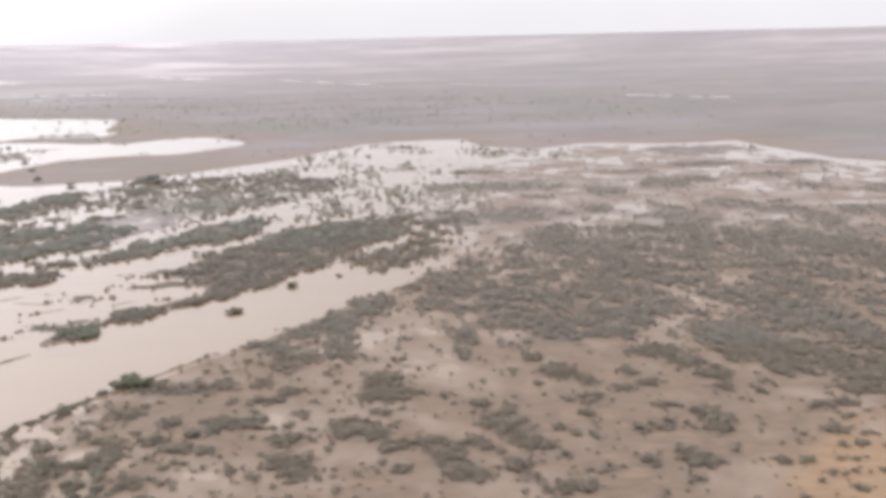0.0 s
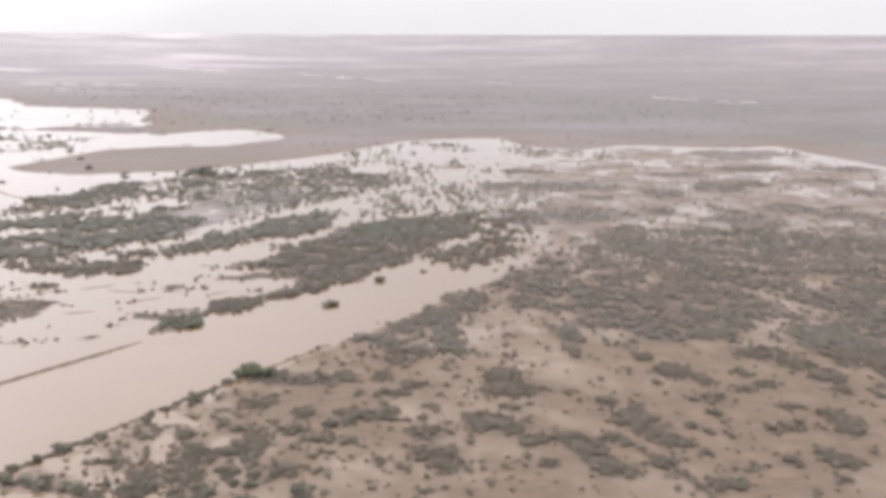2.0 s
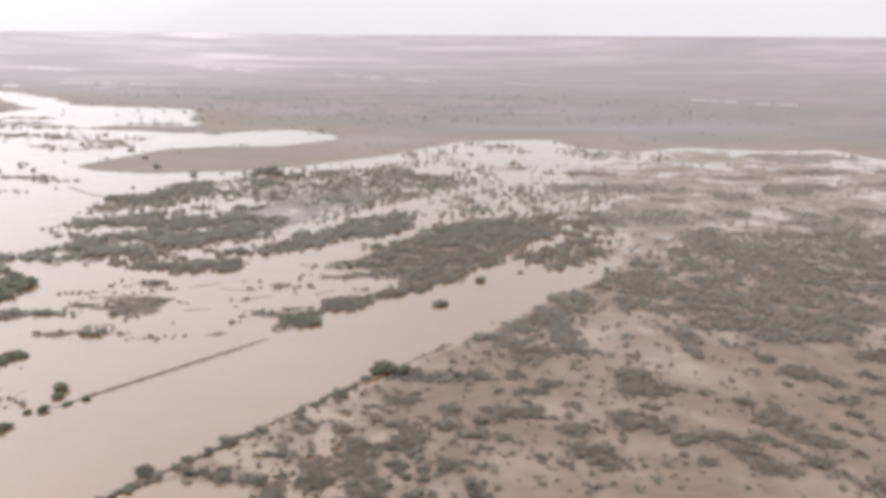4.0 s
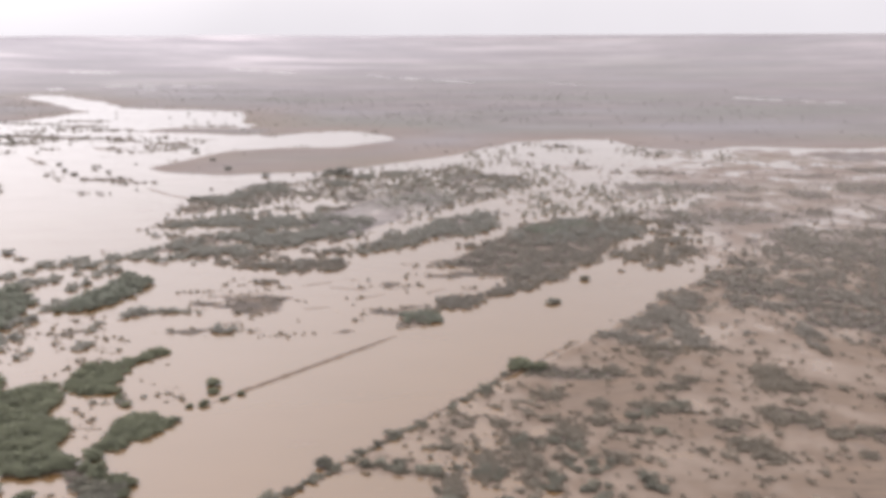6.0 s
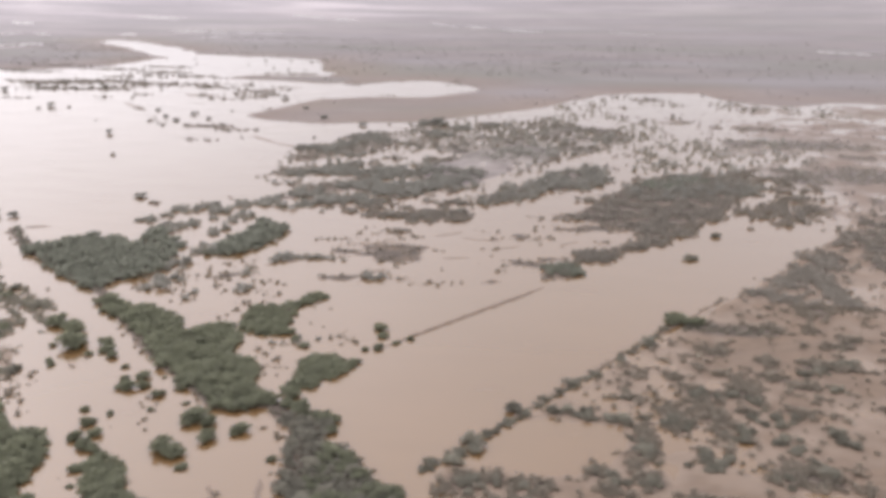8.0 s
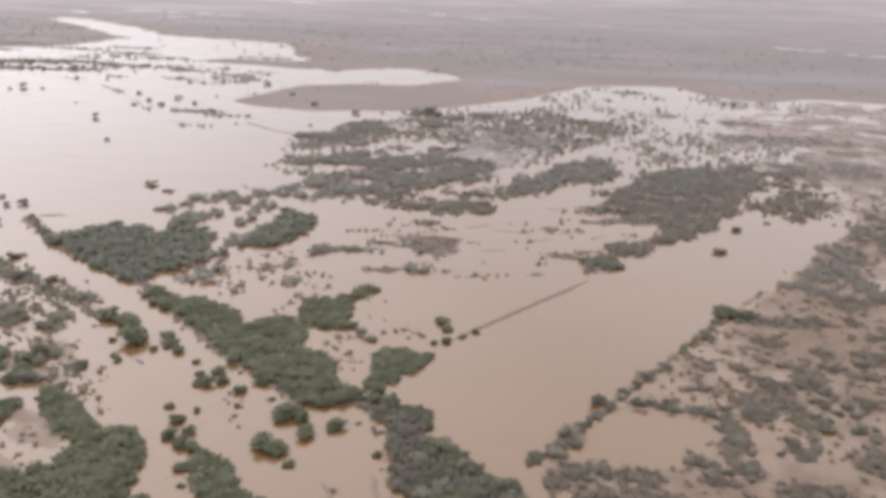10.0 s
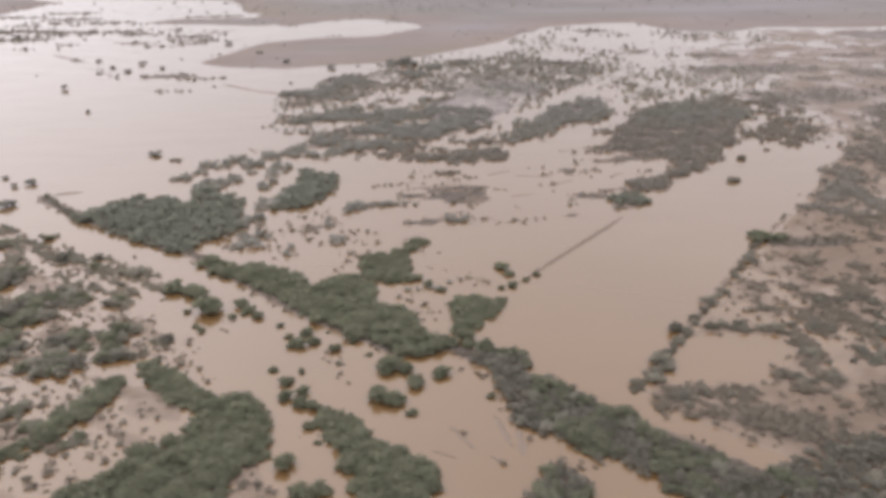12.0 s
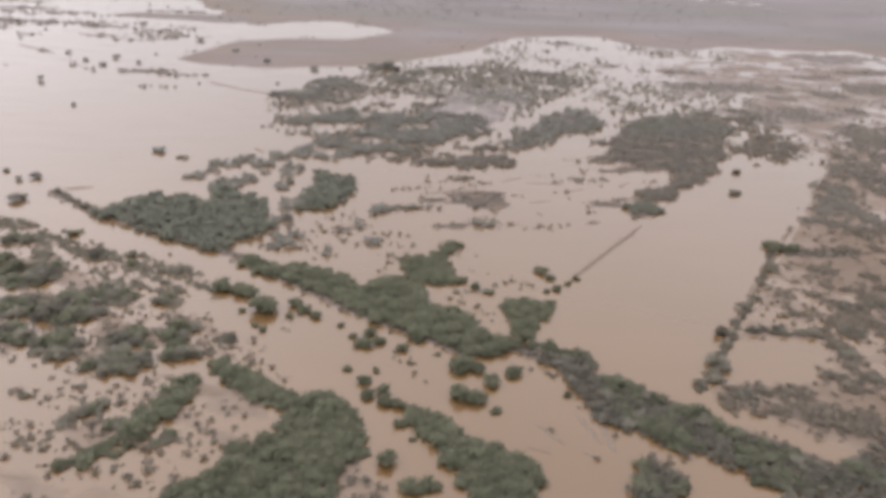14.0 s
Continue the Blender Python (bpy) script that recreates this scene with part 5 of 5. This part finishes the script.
DROWNED_BRUSH = [(-366, 222, 5, 4), (-361, 206, 2, 5), (-436, 237, 6, 6), (-422, 221, 4, 5), (-414, 210, 4, 4), (-413, 195, 4, 5), (-352, 218, 3, 3), (-371, 171, 3, 3), (-414, 251, 2, 7), (-420, 264, 2, 8), (-374, 202, 3, 5), (-428, 229, 6, 12), (-478, 317, 12, 10), (-464, 279, 4, 7), (-447, 258, 5, 5), (-362, 210, 3, 9)]
DROWNED_BRUSH_2 = [(-368, 220, 3, 5), (-318, 209, 2, 4), (-355, 223, 3, 3), (-320, 170, 1, 2), (-446, 295, 6, 5), (-462, 293, 8, 6), (-295, 164, 2, 6), (-301, 170, 2, 6), (-319, 167, 1, 5), (-308, 153, 2, 1), (-288, 147, 5, 4), (-305, 185, 2, 4), (-298, 168, 5, 8), (-283, 150, 8, 5), (-309, 205, 3, 6)]


def tuft_density(x, y):
    mid = step(inside(x, y, SHOALS), 0, 12) * step(soft_noise(x / 2.5, y, 12, 23, 3), 0.48, 0.62) * 0.55
    gap = step(inside(x, y, [(-450, 335), (-350, 280), (-335, 235), (-290, 280), (-330, 345), (-380, 400), (-435, 375)]), 0, 8) * (0.08 + 0.6 * step(soft_noise(x, y, 14, 24, 2), 0.5, 0.62))
    west = step(inside(x, y, WEST_SCRUB), 0, 10) * step(soft_noise((x * 0.78 - y * 0.62) / 2.2, x * 0.62 + y * 0.78, 12, 29, 3), 0.40, 0.56) * 0.9
    lake = step(inside(x, y, [(-1100, 1060), (-700, 1020), (-560, 1010), (-560, 1200), (-700, 1250), (-1000, 1300)]), 0, 30) * step(soft_noise(x / 3, y, 40, 37, 3), 0.50, 0.66) * 0.5
    lake = lake + step(inside(x, y, [(-980, 1290), (-560, 1290), (-560, 1530), (-900, 1590)]), 0, 20) * 0.018
    isles = sum((np.hypot((x - a) / p, (y - b) / q) < 1) * 0.5 for a, b, p, q in LAKE_ISLETS + LAKE_ISLETS_2)
    chain = ((near_line(x, y, LAKE_CHAIN) < 9) | (near_line(x, y, LAKE_CHAIN_2) < 12)) * step(soft_noise(x, y, 45, 47, 2), 0.42, 0.6) * 0.7
    strips = sum((line_distance(x, y, (a, b), (c, d)) < w) * 0.9 for a, b, c, d, w in TUFT_STRIPS)
    wet = step(inside(x, y, MID_LAND), 0, 15) * step(soft_noise(x, y, 24, 53, 3), 0.46, 0.64) * 0.35
    shore = (np.abs(inside(x, y, NORTH_LAND)) < 16) * 0.05
    bunds = sum((line_distance(x, y, a, b) < w) * (0.9 if a[0] > -240 else 0.12) for a, b, w, _ in BUNDS)
    bank = (near_line(x, y, CANAL_BANK) < 6) * 0.5 + 0.75 * patches(x, y, DROWNED_BRUSH + DROWNED_BRUSH_2, 0.8 * (soft_noise(x, y, 5, 28, 2) - 0.5))
    return np.clip(mid + gap + west + lake + isles + chain + strips + wet + shore + bunds + bank, 0, 1)


tx, ty, r_t = thrown(26000, -650, -20, 130, 560, tuft_density, 86)
ux, uy, r_u = thrown(17000, -1150, 100, 560, 1600, tuft_density, 87)
joined("mud_tufts", TWIG_BUSH, np.stack([tx, ty], 1), 0.7 + 1.7 * r_t.uniform(0, 1, len(tx)) ** 1.8, GREY, "small grey-brown tufts on mud bars and field banks", "scrub", 88, 0.8)
for cx, cy, rx, ry in LAKE_ISLETS + LAKE_ISLETS_2:
    n = max(4, int(rx * ry / 13)) if cy > 700 else 3
    a, q = r_u.uniform(0, 6.28, n), np.sqrt(r_u.uniform(0, 1, n))
    ux, uy = np.concatenate([ux, cx + rx * q * np.cos(a)]), np.concatenate([uy, cy + ry * q * np.sin(a)])
joined("islet_tufts", SMALL_BUSH, np.stack([ux, uy], 1), r_u.uniform(1.4, 3.4, len(ux)), OLIVE, "grey-green tufts on low islets in the flood lake", "scrub", 87, 0.8)


def far_land_density(x, y):
    return (inside(x, y, NORTH_LAND) > 6) * (0.03 + 0.5 * step(soft_noise(x / 2.5, y, 70, 63, 3), 0.52, 0.68)) * (1 - 0.7 * step(y, 1300, 2200)) * (1 - 0.75 * step(x, -300, 50))


qx, qy, r_q = thrown(16000, -1600, 1100, 820, 2300, far_land_density, 95)
joined("far_scrub", [bush_shape(shape_rng, 20, 1, 0.29) for _ in range(4)], np.stack([qx, qy], 1), r_q.uniform(1.2, 3.0, len(qx)), HAZE_BRUSH, "thin haze-pale scrub dotted over the far unflooded plain", "scrub", 96, 0.7)


def plain_density(x, y):
    band = step(y + 0.25 * x, 900, 1300) * (1 - step(y + 0.12 * x, 1900, 2200))
    return (inside(x, y, NORTH_LAND) > 10) * band * (0.10 + 0.9 * step(soft_noise(x / 3, y, 60, 65, 3), 0.46, 0.62)) * (1 - 0.7 * step(x, -500, 300))


wx, wy, r_w = thrown(5200, -1900, 500, 1300, 2150, plain_density, 105)
joined("plain_scrub", [bush_shape(shape_rng, 9, 1, 0.38) for _ in range(4)], np.stack([wx, wy], 1), r_w.uniform(2.2, 4.6, len(wx)), HAZE_GREEN, "grey-green bushes in bands across the far plain", "scrub", 106, 0.6)


# dark bushes standing in the bright shallows along the far shore
def shallows_density(x, y):
    d = inside(x, y, NORTH_LAND)
    open_cut = line_distance(x, y, *MARSH_CUT) > 9
    clot = 0.6 * soft_noise(x, y, 12, 16, 3) + 0.4 * soft_noise(x, y, 50, 18, 2)
    marsh = step(inside(x, y, MARSH), -10, 20) * (0.05 + 0.95 * step(clot, 0.50, 0.60)) * open_cut * 0.95
    return marsh + open_cut * (d < -4) * (d > -190) * (x > -330) * 0.32 * step(soft_noise(x, y, 50, 71, 3) + 0.0006 * (60 - np.abs(x + 140)), 0.46, 0.62)


sx_, sy_, r_s = thrown(17000, -400, 460, 520, 1130, shallows_density, 97)
joined("shallows_scrub", SMALL_BUSH, np.stack([sx_, sy_], 1), 1.2 + 2.7 * r_s.uniform(0, 1, len(sx_)) ** 1.6, HAZE_GREEN, "dark bushes standing in bright shallow flood water", "scrub", 98, 1.2)


# grey-green scrub on the half-drowned land between the belts
def mid_density(x, y):
    return step(inside(x, y, MID_SCRUB), -10, 20) * step(0.6 * soft_noise(x, y, 18, 73, 3) + 0.4 * soft_noise(x, y, 80, 74, 2), 0.44, 0.57) * 0.7 * (inside(x, y, MID_LAND) < 2 + 10 * soft_noise(x, y, 20, 77, 2)) * (line_distance(x, y, *MARSH_CUT) > 9)


mx, my, r_m = thrown(15000, -460, -90, 460, 910, mid_density, 99)
joined("marsh_scrub", SMALL_BUSH, np.stack([mx, my], 1), 1.0 + 2.0 * r_m.uniform(0, 1, len(mx)) ** 1.5, OLIVE, "grey-green scrub on half-drowned grey land", "scrub", 101, 1.0)


# brown brush round the thickets beyond the channel
def streak_density(x, y):
    d = np.zeros(np.shape(x))
    grain = soft_noise((x * 0.78 - y * 0.62) / 3.0, x * 0.62 + y * 0.78, 4, 76, 2)
    for cx, cy, rx, ry in WEST_STREAKS:
        along, across = (x - cx) * 0.78 - (y - cy) * 0.62, (x - cx) * 0.62 + (y - cy) * 0.78
        d = np.maximum(d, 1.0 - step(np.hypot(along / rx, across / ry), 0.7, 1.4))
    return d * step(grain, 0.45, 0.60)


def west_density(x, y):
    u, v = x * 0.78 - y * 0.62, x * 0.62 + y * 0.78
    d = step(inside(x, y, WEST_SCRUB), 0, 10) * step(soft_noise(u / 2.6, v, 7, 75, 3), 0.48, 0.58) * 0.42
    return np.maximum(d, 0.5 * patches(x, y, WEST_TREES, -0.25))


vx, vy, r_v = thrown(9000, -640, -360, 130, 430, west_density, 103)
kx, ky, _ = thrown(17000, -585, -420, 190, 380, streak_density, 107)
vx, vy = np.concatenate([vx, kx]), np.concatenate([vy, ky])
joined("west_brush", SMALL_BUSH, np.stack([vx, vy], 1), 0.8 + 1.5 * r_v.uniform(0, 1, len(vx)) ** 1.5, THORN_GREEN, "low grey-green brush on wet mud beyond the channel", "scrub", 104, 0.9)
